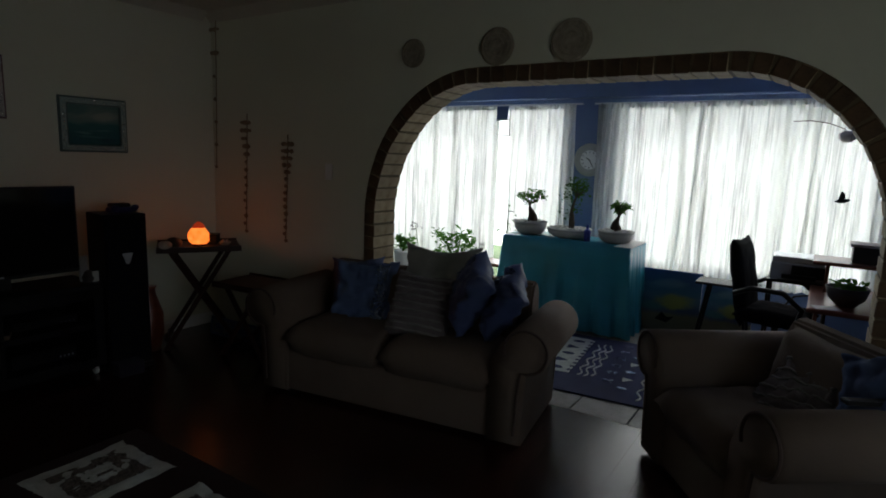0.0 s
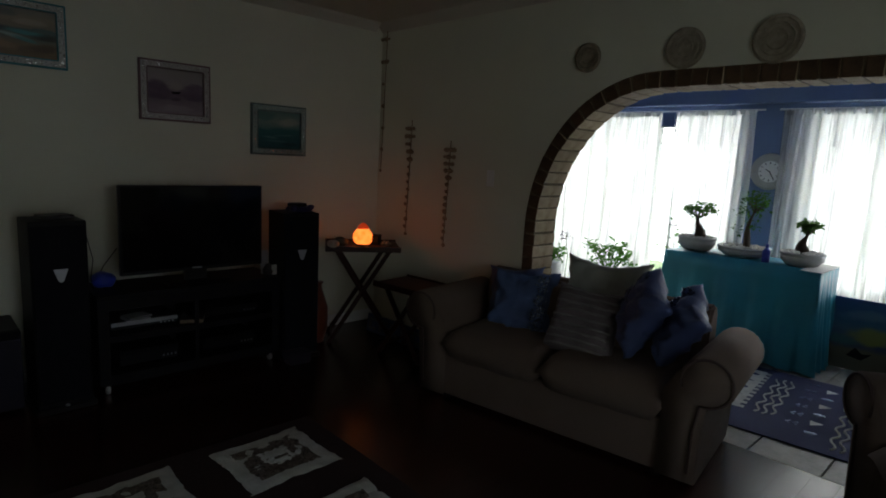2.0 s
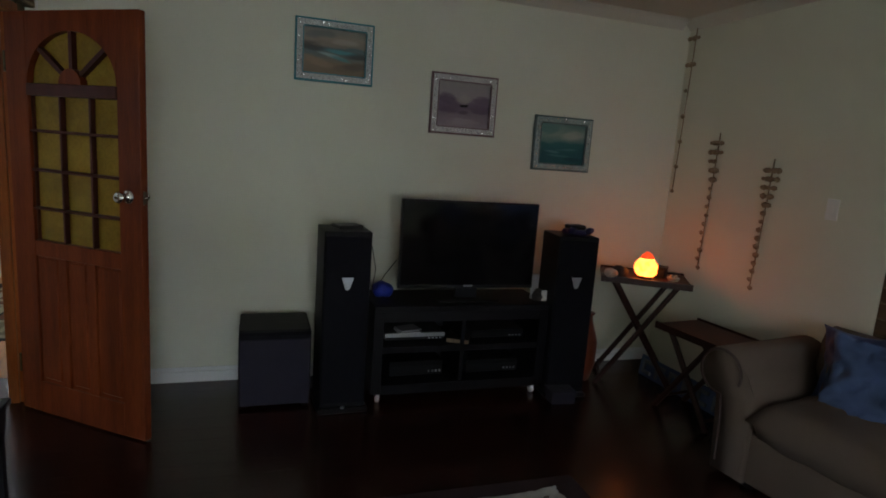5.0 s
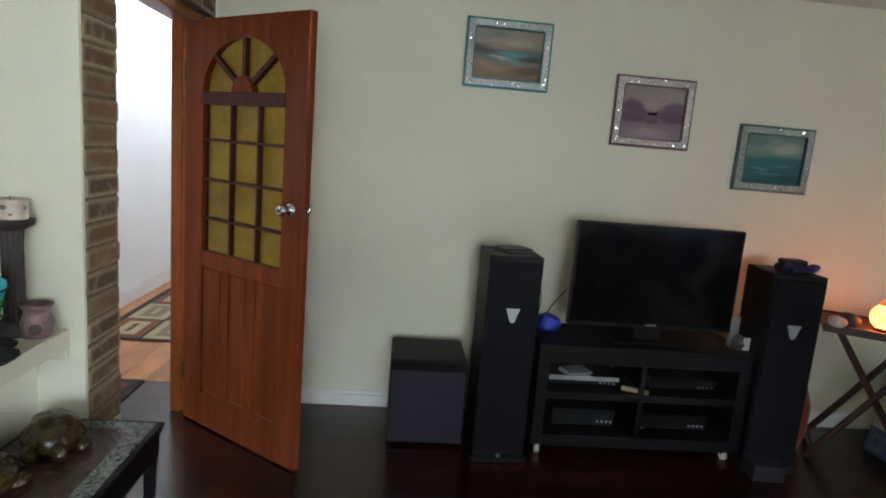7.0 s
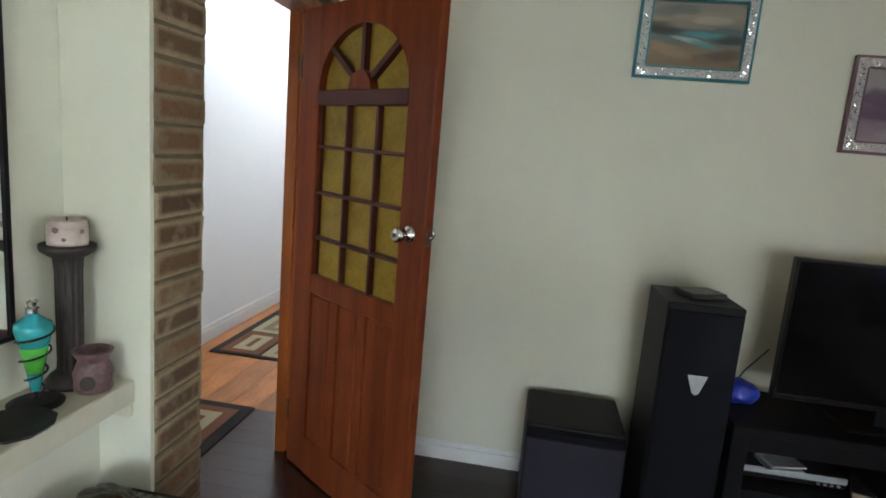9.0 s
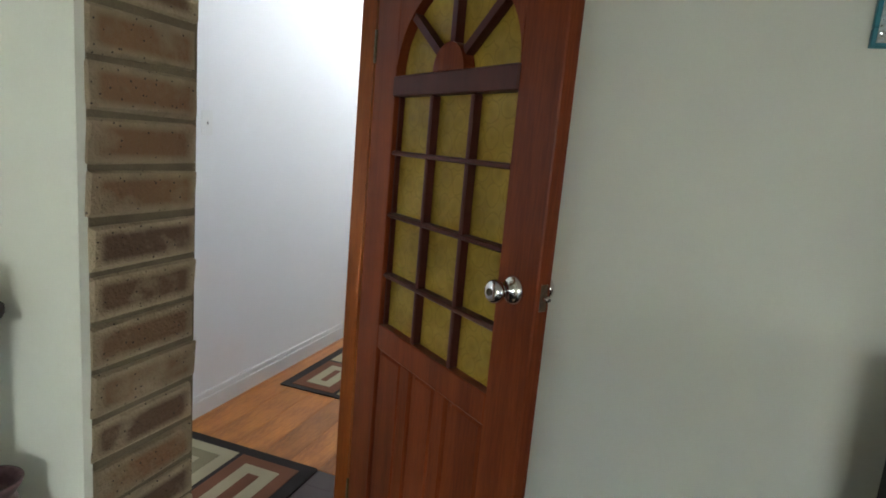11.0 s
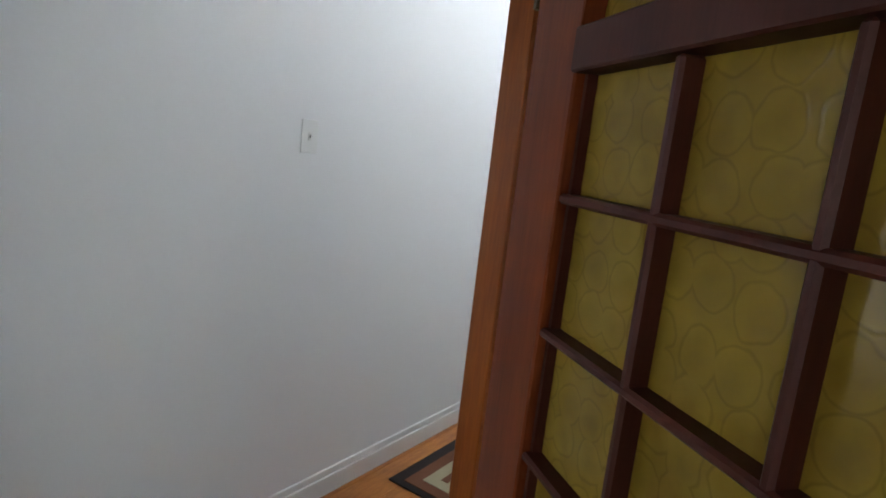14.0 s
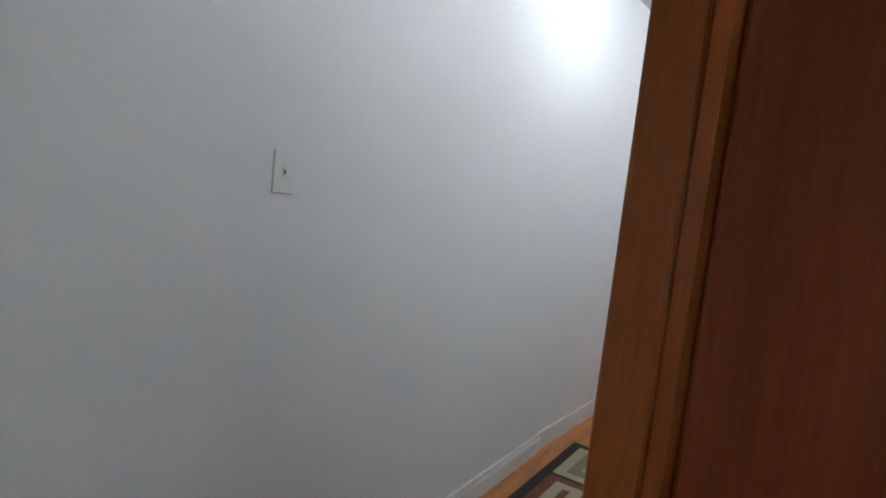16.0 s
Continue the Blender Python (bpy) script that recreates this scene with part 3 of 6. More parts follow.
setting("wall_pier", B(-3.1, -2.890, -1.155, -0.998, -0.01, CEILZ), WALL, "plastered side of the brick pier", "wall")
setting("wall_door_side", B(TVX - 0.002, -4.098, -1.07, -0.962, -0.01, CEILZ), MORTAR, "brick wall beside the door frame", "wall")
setting("wall_over_door", B(-4.096, -3.112, -1.07, -0.985, 2.105, CEILZ), MORTAR, "brick wall over the door", "wall")

# the wall with the wide arch
AL, AR, ATOP, BANDW = -2.43, 0.39, 1.935, 0.095
CL, CR, RZ, RZ_EAST = -1.65, -0.30, 0.89, 0.76


def arch_path():
    """Inner line of the brick arch: points and outward normals, even steps."""
    pts = [(AL, z / 50 * (ATOP - RZ)) for z in range(50)]
    pts += [(CL - (CL - AL) * math.cos(a / 60 * math.pi / 2), ATOP - RZ + RZ * math.sin(a / 60 * math.pi / 2)) for a in range(60)]
    pts += [(CL + (CR - CL) * i / 60, ATOP) for i in range(60)]
    pts += [(CR + (AR - CR) * math.sin(a / 60 * math.pi / 2), ATOP - RZ_EAST + RZ_EAST * math.cos(a / 60 * math.pi / 2)) for a in range(60)]
    pts += [(AR, (ATOP - RZ_EAST) * (1 - z / 50)) for z in range(51)]
    return [Vector((x, 0, z)) for x, z in pts]


path = arch_path()
normals = []
for i, p in enumerate(path):
    d = (path[min(i + 1, len(path) - 1)] - path[max(i - 1, 0)]).normalized()
    normals.append(Vector((-d.z, 0, d.x)))
outer = [p + n * BANDW for p, n in zip(path, normals)]
bm = bmesh.new()
box(bm, TVX, outer[0].x, ARCHY, ARCHB, -0.01, CEILZ)
box(bm, outer[-1].x, EASTX, ARCHY, ARCHB, -0.01, CEILZ)
up = outer[50:231]
for a, b in zip(up, up[1:]):
    if b.x - a.x < 1e-5:
        continue
    f = [bm.verts.new(q) for q in ((a.x, ARCHY, a.z), (b.x, ARCHY, b.z), (b.x, ARCHY, CEILZ), (a.x, ARCHY, CEILZ), (a.x, ARCHB, a.z), (b.x, ARCHB, b.z), (b.x, ARCHB, CEILZ), (a.x, ARCHB, CEILZ))]
    for q in ((0, 1, 2, 3), (7, 6, 5, 4), (4, 5, 1, 0)):
        bm.faces.new([f[k] for k in q])
bmesh.ops.remove_doubles(bm, verts=bm.verts, dist=1e-4)
arch_wall = setting("wall_arch", bm, WALL, "cream wall with a wide brick-edged arch to the sunroom", "wall")
bm = bmesh.new()
for (a, na), (b, nb) in zip(zip(path, normals), zip(path[1:], normals[1:])):
    o = 0.006
    q = [a + na * o, b + nb * o, b + nb * BANDW, a + na * BANDW]
    f = [bm.verts.new((p.x, y, p.z)) for y in (ARCHY + 0.004, ARCHB - 0.004) for p in q]
    for k in ((0, 1, 2, 3), (7, 6, 5, 4), (0, 4, 5, 1), (3, 2, 6, 7)):
        bm.faces.new([f[i] for i in k])
arch_core = setting("arch_lining", bm, MORTAR, "brick lining of the arch with recessed mortar", "arch")

# outer walls
setting("wall_sunroom_west", B(SUNL - 0.2, SUNL, ARCHY, 6.2, -0.01, 2.52), BLUE, "blue sunroom wall", "wall")
setting("wall_sunroom_close", B(SUNL, TVX - 0.2, ARCHB - 0.1, ARCHB, -0.01, 2.52), BLUE, "blue sunroom wall beside the lounge", "wall")
setting("wall_sunroom_east", B(SUNR, SUNR + 0.2, ARCHB, 6.2, -0.01, 2.5), BLUE, "blue sunroom wall behind the desk", "wall")
W1, W2 = (-4.75, -2.2), (-1.62, 0.55)
bm = B(SUNL, W1[0], WINY, 6.2, -0.01, 2.5)
box(bm, W1[1], W2[0], WINY, 6.2, -0.01, 2.5), box(bm, W2[1], SUNR, WINY, 6.2, -0.01, 2.5)
box(bm, W1[0], W1[1], WINY, 6.2, 2.08, 2.5), box(bm, W2[0], W2[1], WINY, 6.2, 2.08, 2.5), box(bm, W2[0], W2[1], WINY, 6.2, -0.01, 0.5)
box(bm, W1[0], W1[1], WINY, 6.2, -0.01, 0.04)
setting("wall_window", bm, BLUE, "blue sunroom wall with wide windows", "wall")
setting("beam", B(SUNL, SUNR, WINY - 0.12, WINY - 0.004, 2.13, 2.415, bevel=0.006), BLUE, "blue boxed beam above the curtain rails", "beam")

# passage
bm = B(-6.70, -3.25, -2.39, -2.19, -0.01, HALLZ)
box(bm, -3.25, -2.35, -2.39, -2.19, -0.01, 0.95), box(bm, -3.25, -2.35, -2.39, -2.19, 2.05, HALLZ), box(bm, -2.35, -1.6, -2.39, -2.19, -0.01, HALLZ)
setting("wall_hall_south", bm, HALLWALL, "white passage wall with a light switch", "wall")
bm = B(-3.6, 0.0, -0.2, 0.0, -0.01, HALLZ)
setting("wall_hall_far", move(bm, pose(-6.70, -2.200, 0, 0, 0, -3)), HALLWALL, "white far passage wall with a socket", "wall")
setting("wall_hall_north", B(-10.2, TVX - 0.2, -1.07, -0.9, -0.01, HALLZ), HALLWALL, "white passage wall", "wall")
setting("wall_hall_end", B(-10.3, -10.1, -2.8, -0.9, -0.01, HALLZ), HALLWALL, "white end wall of the passage", "wall")
setting("wall_hall_east", B(-1.8, -1.6, -2.19, -1.36, -0.01, HALLZ), HALLWALL, "white wall closing the passage", "wall")
setting("wall_hall_back", B(-3.1, -1.6, -1.372, -1.362, -0.01, HALLZ), HALLWALL, "white back of the niche wall", "wall")


def skirting(x0, x1, y0, y1, h, name, label):
    bm = B(x0, x1, y0, y1, 0, h * 0.72, bevel=0.002)
    dx, dy = (x1 - x0, 0) if x1 - x0 > y1 - y0 else (0, y1 - y0)
    inx = 0.0 if dx else 0.006
    box(bm, x0 + (0.002 if not dx else 0), x1 - inx, y0 + (0.002 if dx else 0), y1 - (0.006 if dx else 0), h * 0.72, h, bevel=0.003)
    return setting(name, bm, SKIRT, label, "skirting")


skirting(TVX, TVX + 0.016, -0.86, ARCHY - 0.002, 0.095, "baseboard", "white skirting board below the cream wall")
skirting(-6.70, -1.85, -2.19, -2.171, 0.122, "baseboard_hall", "white moulded skirting along the passage")
bm = B(-3.5, 0, 0, 0.016, 0, 0.122, bevel=0.003)
setting("baseboard_hall_far", move(bm, pose(-6.70, -2.198, 0, 0, 0, -3)), SKIRT, "white skirting of the far passage wall", "skirting")
bm = prism([(TVX, CEILZ), (TVX + 0.07, CEILZ), (TVX + 0.055, CEILZ - 0.02), (TVX + 0.02, CEILZ - 0.05), (TVX, CEILZ - 0.07)], -0.9, ARCHY - 0.07)
setting("cornice", bm, CEIL, "plain coved cornice under the ceiling", "cornice")
bm = prism([(ARCHY, CEILZ), (ARCHY - 0.07, CEILZ), (ARCHY - 0.055, CEILZ - 0.02), (ARCHY - 0.02, CEILZ - 0.05), (ARCHY, CEILZ - 0.07)], TVX, EASTX, "x")
setting("cornice_arch_wall", bm, CEIL, "coved cornice above the arch", "cornice")


# ---- door ----
door_frame = tagged(new("door_frame"), "orange-brown varnished wooden door frame in a brick wall", "door frame", "", "structure")
bm = B(-4.10, -4.02, -1.067, -1.016, 0, 2.05, bevel=0.002)
box(bm, -4.10, -4.034, -1.015, -0.999, 0, 2.05)
box(bm, -4.10, -4.088, -0.998, -0.958, 0, 2.05, bevel=0.002)
part("jamb", bm, FRAMEWOOD, door_frame, "rebated hinge post")
part("jamb", B(-3.155, -3.118, -1.075, -0.956, 0, 2.05, bevel=0.003), FRAMEWOOD, door_frame)
part("head", B(-4.10, -3.108, -1.075, -0.958, 2.05, 2.105, bevel=0.003), FRAMEWOOD, door_frame)

LW, LH, LT = 0.85, 2.032, 0.04
door = tagged(new("door_1"), "red-brown varnished wooden door standing open, amber glass panes", "door", "", "structure")
door.matrix_basis = pose(-3.957, -0.976, 0.01, 0, 0, 52.7)
G0, G1, GZ0, TR0, TR1, GTOP = 0.145, 0.715, 0.93, 1.642, 1.70, 1.94
GC, GR = (G0 + G1) / 2, (G1 - G0) / 2


def arc(k, steps, shrink=0.0, z0=TR1):
    a = math.pi * k / steps
    return GC - (GR - shrink) * math.cos(a), z0 + (GTOP - z0 - shrink) * math.sin(a)


part("stile", B(0, G0, 0, LT, 0, LH, bevel=0.003), MAHOG, door)
part("stile", B(G1, LW, 0, LT, 0, LH, bevel=0.003), MAHOG, door)
part("bottom_rail", B(G0, G1, 0, LT, 0, 0.17), MAHOG, door)
part("lock_rail", B(G0, G1, 0, LT, 0.85, GZ0, bevel=0.003), MAHOG, door)
top = bmesh.new()
N = 28
for k in range(N):
    (ax, az), (bx, bz) = arc(k, N), arc(k + 1, N)
    f = [top.verts.new(q) for q in ((ax, 0, az), (bx, 0, bz), (bx, 0, LH), (ax, 0, LH), (ax, LT, az), (bx, LT, bz), (bx, LT, LH), (ax, LT, LH))]
    for q in ((0, 1, 2, 3), (7, 6, 5, 4), (4, 5, 1, 0), (3, 2, 6, 7)):
        top.faces.new([f[i] for i in q])
part("top_rail", top, MAHOG, door)
part("transom", B(G0 - 0.004, G1 + 0.004, -0.006, LT + 0.004, TR0, TR1, bevel=0.003), MAHOG_DARK, door, "dark transom bar")
rows_z = [GZ0, 1.093, 1.284, 1.475, TR0]
for z in rows_z[1:4]:
    part("glazing_bar", B(G0, G1, 0.002, LT - 0.004, z - 0.007, z + 0.007, bevel=0.004), MAHOG_DARK, door)
cols = [G0, 0.348, 0.540, G1]
for u in cols[1:3]:
    part("glazing_bar", B(u - 0.007, u + 0.007, 0.003, LT - 0.005, GZ0, TR0, bevel=0.004), MAHOG_DARK, door)
for u in (G0, G1 - 0.008):
    part("glazing_bead", B(u, u + 0.008, 0.016, LT - 0.006, GZ0, TR0), MAHOG_DARK, door)
part("sun_boss", prism([(GC + 0.072 * math.cos(math.pi * k / 16), TR1 + 0.072 * math.sin(math.pi * k / 16)) for k in range(17)], -0.004, LT + 0.002), MAHOG, door, "half-round carved centre of the fanlight")
for ang in (42, 90, 138):
    c, s = math.cos(radians(ang)), math.sin(radians(ang))
    a = Vector((GC + 0.065 * c, 0.012, TR1 + 0.06 * s))
    b = Vector((GC + (GR + 0.002) * c, 0.012, TR1 + (GTOP - TR1) * s + 0.003))
    d = (b - a).normalized()
    w = Vector((-d.z, 0, d.x)) * 0.011
    q = [(p.x, p.z) for p in (a - w, b - w, b + w, a + w)]
    part("fan_bar", prism(q, 0.005, LT - 0.005), MAHOG_DARK, door)


def dome(x, z):
    """Slow unevenness of old pressed glass."""
    return 0.0012 * noise.noise(Vector((x * 30, z * 30, 0)))


GLASSY = LT * 0.78


def wavy_pane(x0, x1, z0, z1, seed):
    """Amber pressed glass with rows of round cups, set deep between the bars."""
    bm = bmesh.new()
    nx, nz = 10, 10
    grid = [[bm.verts.new((x0 + (x1 - x0) * i / nx, GLASSY - dome((x1 - x0) * i / nx + 0.011 * seed, (z1 - z0) * j / nz + 0.007 * seed), z0 + (z1 - z0) * j / nz)) for i in range(nx + 1)] for j in range(nz + 1)]
    for j in range(nz):
        for i in range(nx):
            bm.faces.new((grid[j][i], grid[j][i + 1], grid[j + 1][i + 1], grid[j + 1][i]))
    return bm


for r in range(4):
    for c in range(3):
        part("pane", wavy_pane(cols[c], cols[c + 1], rows_z[r], rows_z[r + 1], r * 3 + c), AMBER, door, smooth=True)
for q in range(4):
    fan = bmesh.new()
    n_a, n_r = 12, 10
    spread = (0.0, 42.0, 90.0, 138.0, 180.0)
    ring = []
    for j in range(n_r + 1):
        row = []
        for i in range(n_a + 1):
            g = radians(spread[q] + (spread[q + 1] - spread[q]) * i / n_a)
            f = 0.12 + 0.88 * j / n_r
            px, pz = GC + GR * f * math.cos(g), TR1 + (GTOP - TR1) * f * math.sin(g)
            row.append(fan.verts.new((px, GLASSY - dome(px + 0.02 * q, pz), pz)))
        ring.append(row)
    for j in range(n_r):
        for i in range(n_a):
            fan.faces.new((ring[j][i], ring[j][i + 1], ring[j + 1][i + 1], ring[j + 1][i]))
    part("fanlight_pane", fan, AMBER, door, smooth=True)
part("panel", B(G0, G1, 0.013, LT - 0.013, 0.17, 0.85), MAHOG, door)
for u in (G0 + 0.185, G0 + 0.375):
    part("mullion", B(u - 0.028, u + 0.028, 0.0, LT, 0.17, 0.85, bevel=0.003), MAHOG, door)
for u0, u1 in ((G0 + 0.015, G0 + 0.142), (G0 + 0.228, G0 + 0.332), (G0 + 0.418, G1 - 0.015)):
    part("raised_panel", B(u0, u1, 0.006, LT - 0.006, 0.19, 0.84, bevel=0.006), MAHOG, door)
for side, y0 in ((-1, 0.0), (1, LT)):
    knob = part("door_handle", move(lathe([(0.033, 0), (0.034, 0.004), (0.026, 0.012), (0.013, 0.016), (0.012, 0.034), (0.022, 0.040), (0.027, 0.050), (0.026, 0.060), (0.019, 0.067), (0.008, 0.068)], 28), pose(LW - 0.075, y0, 1.205, 90 if side < 0 else -90)), CHROME, door, "round chrome knob with a key barrel", True)
    part("key_barrel", move(lathe([(0.008, 0.0), (0.008, 0.003)], 16), pose(LW - 0.075, y0 + side * 0.068, 1.205, 90 if side < 0 else -90)), BRONZE, knob)
part("latch_plate", B(LW, LW + 0.003, 0.010, LT - 0.010, 1.175, 1.235, bevel=0.001), BRONZE, door)
part("latch_bolt", move(lathe([(0.007, 0), (0.007, 0.014), (0.004, 0.018)], 12), pose(LW + 0.002, LT / 2, 1.205, 0, 90)), CHROME, door)
for z in (0.25, 1.8):
    part("hinge", B(-0.012, 0.002, -0.004, 0.03, z - 0.05, z + 0.05, bevel=0.002), BRONZE, door)


# ---- outside ----
SKYGLOW = glow("hazy_bright_sky", (0.96, 0.99, 1.0), 34.0)
SHADEGLOW = glow("dim_outdoor_glow", (0.95, 0.98, 1.0), 0.7)
EASTSKY = glow("pale_blue_sky", (0.60, 0.80, 1.0), 15.0)
backdrop = setting("backdrop", B(-14, 8, 10.0, 10.05, -0.15, 7), SKYGLOW, "hazy bright daylight beyond the garden", "backdrop")
setting("backdrop_south", B(-6, 0, -4.6, -4.55, -0.2, 5), SHADEGLOW, "shaded daylight outside the passage window", "backdrop")
# Unseen low panel with an added glow; its top edge limits the sky light.
setting("backdrop_east", B(5.5, 5.55, -5, 5, -0.15, 2.38), SHADEGLOW, "unseen dim glowing backdrop outside the lounge window", "backdrop")
setting("backdrop_east_sky", B(5.56, 5.6, -5, 5, 2.0, 6), EASTSKY, "pale blue sky above the dim backdrop outside the lounge window", "backdrop")


def leafy(bm, centre, radius, count, size, rng, flat=1.0):
    for _ in range(count):
        while True:
            v = Vector((rng.uniform(-1, 1), rng.uniform(-1, 1), rng.uniform(-1, 1)))
            if v.length <= 1:
                break
        p = Vector(centre) + Vector((v.x * radius, v.y * radius, v.z * radius * flat))
        q = Euler((rng.uniform(-0.9, 0.9), rng.uniform(-0.9, 0.9), rng.uniform(0, 6.3))).to_matrix()
        s = size * rng.uniform(0.6, 1.2)
        ring = [(0, 0, 0), (s * 0.5, -s * 0.28, s * 0.05), (s, 0, -s * 0.1), (s * 0.5, s * 0.28, s * 0.05)]
        bm.faces.new([bm.verts.new(p + q @ Vector(c)) for c in ring])
    return bm


def garden_tree(x, y, h, seed):
    t = thing("garden_tree", pose(x, y, -0.15), "leafy green tree in the bright garden", "tree", "garden trees")
    rng = random.Random(seed)
    trunk = part("trunk", tube([(0, 0, 0), (0.04, 0.02, h * 0.4), (-0.03, 0.05, h * 0.75), (0.02, 0, h)], [0.09, 0.07, 0.05, 0.03], 8), BARK, t, smooth=True)
    crown = bmesh.new()
    for k in range(8):
        a = k * 0.8 + seed
        tip = (1.0 * math.cos(a), 0.4 * math.sin(a), h + rng.uniform(-0.05, 0.7))
        part("limb", tube([(-0.02, 0.03, h * 0.8), (tip[0] * 0.5, tip[1] * 0.5, h), tip], [0.035, 0.025, 0.012], 6), BARK, trunk)
        leafy(crown, tip, 0.55, 300, 0.11, rng, 0.7)
    tagged(part("crown", crown, HEDGE, t), kind="stuff")


for k, (x, h) in enumerate(((-5.6, 3.0), (-1.7, 2.9), (0.0, 2.75), (1.9, 2.9))):
    garden_tree(x, 9.2 + 0.2 * (k % 2), h, k + 3)

# ---- windows ----
def window(name, x0, x1, z0, z1, cols, label):
    w = tagged(new(name), label, "window", "", "structure")
    y = WINY + 0.09
    f = 0.045
    for a, b, c, d in ((x0, x1, z0, z0 + f), (x0, x1, z1 - f, z1)):
        part("window_frame", B(a, b, y - 0.03, y + 0.03, c, d, bevel=0.003), WINFRAME, w)
    for k in range(cols + 1):
        x = x0 + (x1 - x0 - f) * k / cols
        part("window_frame", B(x, x + f, y - 0.028, y + 0.028, z0 + f, z1 - f, bevel=0.003), WINFRAME, w)
    for k in range(cols):
        a = x0 + (x1 - x0 - f) * k / cols + f
        b = x0 + (x1 - x0 - f) * (k + 1) / cols
        p = part("pane", B(a, b, y - 0.003, y + 0.003, z0 + f, z1 - f), PANE, w)
        p.visible_shadow = False
        for i in range(1, 5):
            x = a + (b - a) * i / 5
            part("burglar_bar", B(x - 0.005, x + 0.005, y - 0.05, y - 0.04, z1 - 0.32, z1 - 0.05), IRON, w)
        part("burglar_bar", B(a, b, y - 0.052, y - 0.042, z1 - 0.33, z1 - 0.315), IRON, w)
        part("burglar_bar", B(a, b, y - 0.052, y - 0.042, z1 - 0.20, z1 - 0.19), IRON, w)
    return w


window("window_1", W1[0], W1[1], 0.04, 2.08, 3, "glazed patio doors with burglar bars behind voile")
window("window_2", W2[0], W2[1], 0.5, 2.08, 3, "wide sunroom window with burglar bars behind voile")
w3 = tagged(new("window_3"), "lounge window with a plain frame", "window", "", "structure")
for y0, y1, z0, z1 in ((-0.35, 1.35, 0.9, 0.95), (-0.35, 1.35, 2.0, 2.05), (-0.35, -0.3, 0.95, 2.0), (1.3, 1.35, 0.95, 2.0), (0.475, 0.525, 0.95, 2.0)):
    part("window_frame", B(EASTX + 0.02, EASTX + 0.07, y0, y1, z0, z1), WINFRAME, w3)


w4 = tagged(new("window_4"), "white passage window with small panes", "window", "", "structure")
for x0, x1, z0, z1 in ((-3.25, -2.35, 0.95, 1.0), (-3.25, -2.35, 2.0, 2.05), (-3.25, -3.20, 1.0, 2.0), (-2.40, -2.35, 1.0, 2.0), (-2.825, -2.775, 1.0, 2.0), (-3.20, -2.825, 1.48, 1.51), (-2.775, -2.40, 1.48, 1.51)):
    part("window_frame", B(x0, x1, -2.34, -2.29, z0, z1, bevel=0.002), WINFRAME, w4)


def curtain(x0, x1, z0, z1, y, folds, seed, label, lean=0.0):
    rng = random.Random(seed)
    t = thing("curtain", pose((x0 + x1) / 2, y, 0), label, "curtain", "voile curtains")
    cx = (x0 + x1) / 2
    bm = bmesh.new()
    nx, nz = folds * 8, 12
    ph = [rng.uniform(0.75, 1.25) for _ in range(folds + 2)]
    grid = []
    for j in range(nz + 1):
        v = j / nz
        row = []
        for i in range(nx + 1):
            u = i / nx
            k = u * folds
            a = ph[int(k)]
            amp = (0.022 + 0.032 * v) * a
            x = x0 + (x1 - x0) * (u + lean * v * (1 - u)) - cx + 0.012 * math.sin(k * 2.1 + 3 * v)
            row.append(bm.verts.new((x, amp * math.sin(2 * math.pi * k + 0.5 * math.sin(v * 4 + a * 5)) + 0.02 * noise.noise(Vector((u * 6, v * 2, seed))), z1 - (z1 - z0) * v)))
        grid.append(row)
    for j in range(nz):
        for i in range(nx):
            bm.faces.new((grid[j][i], grid[j][i + 1], grid[j + 1][i + 1], grid[j + 1][i]))
    part("cloth", bm, SHEER, t, smooth=True)
    hem = bmesh.new()
    for i in range(nx):
        vs = []
        for di, dz in ((0, 0.0), (1, 0.0), (1, -0.045), (0, -0.045)):
            u = (i + di) / nx
            k = u * folds
            vs.append(hem.verts.new((x0 + (x1 - x0) * u - cx, -0.004 + 0.016 * math.sin(2 * math.pi * k * 2), z1 + 0.008 + dz)))
        hem.faces.new(vs)
    part("heading", hem, SHEER, t, smooth=True)
    return t


curtain(-4.95, -2.93, 0.06, 2.06, 5.90, 17, 1, "sheer white voile curtain hanging over the patio doors")
curtain(-2.80, -2.05, 0.06, 2.06, 5.90, 9, 2, "sheer white voile curtain beside the blue pillar")
curtain(-1.82, -0.75, 0.44, 2.06, 5.90, 11, 3, "sheer white voile curtain with gathered folds")
curtain(-0.78, 0.0, 0.44, 2.06, 5.89, 8, 4, "sheer white voile curtain at the middle of the window")
curtain(-0.02, 0.62, 0.44, 2.04, 5.90, 7, 5, "sheer white voile curtain at the window end")
for x0, x1 in ((-5.0, -1.98), (-1.86, 0.68)):
    r = thing("curtain_rail", pose(x0, 5.9, 2.07), "thin white curtain rail under the blue beam", "curtain rail", "curtain rails")
    part("rail", tube([(0, 0, 0), (x1 - x0, 0, 0)], 0.009), WHITEPL, r)
    for k in range(3):
        part("bracket", B((x1 - x0) * (0.04 + 0.46 * k), (x1 - x0) * (0.04 + 0.46 * k) + 0.02, 0, 0.096, -0.008, 0.008), WHITEPL, r)


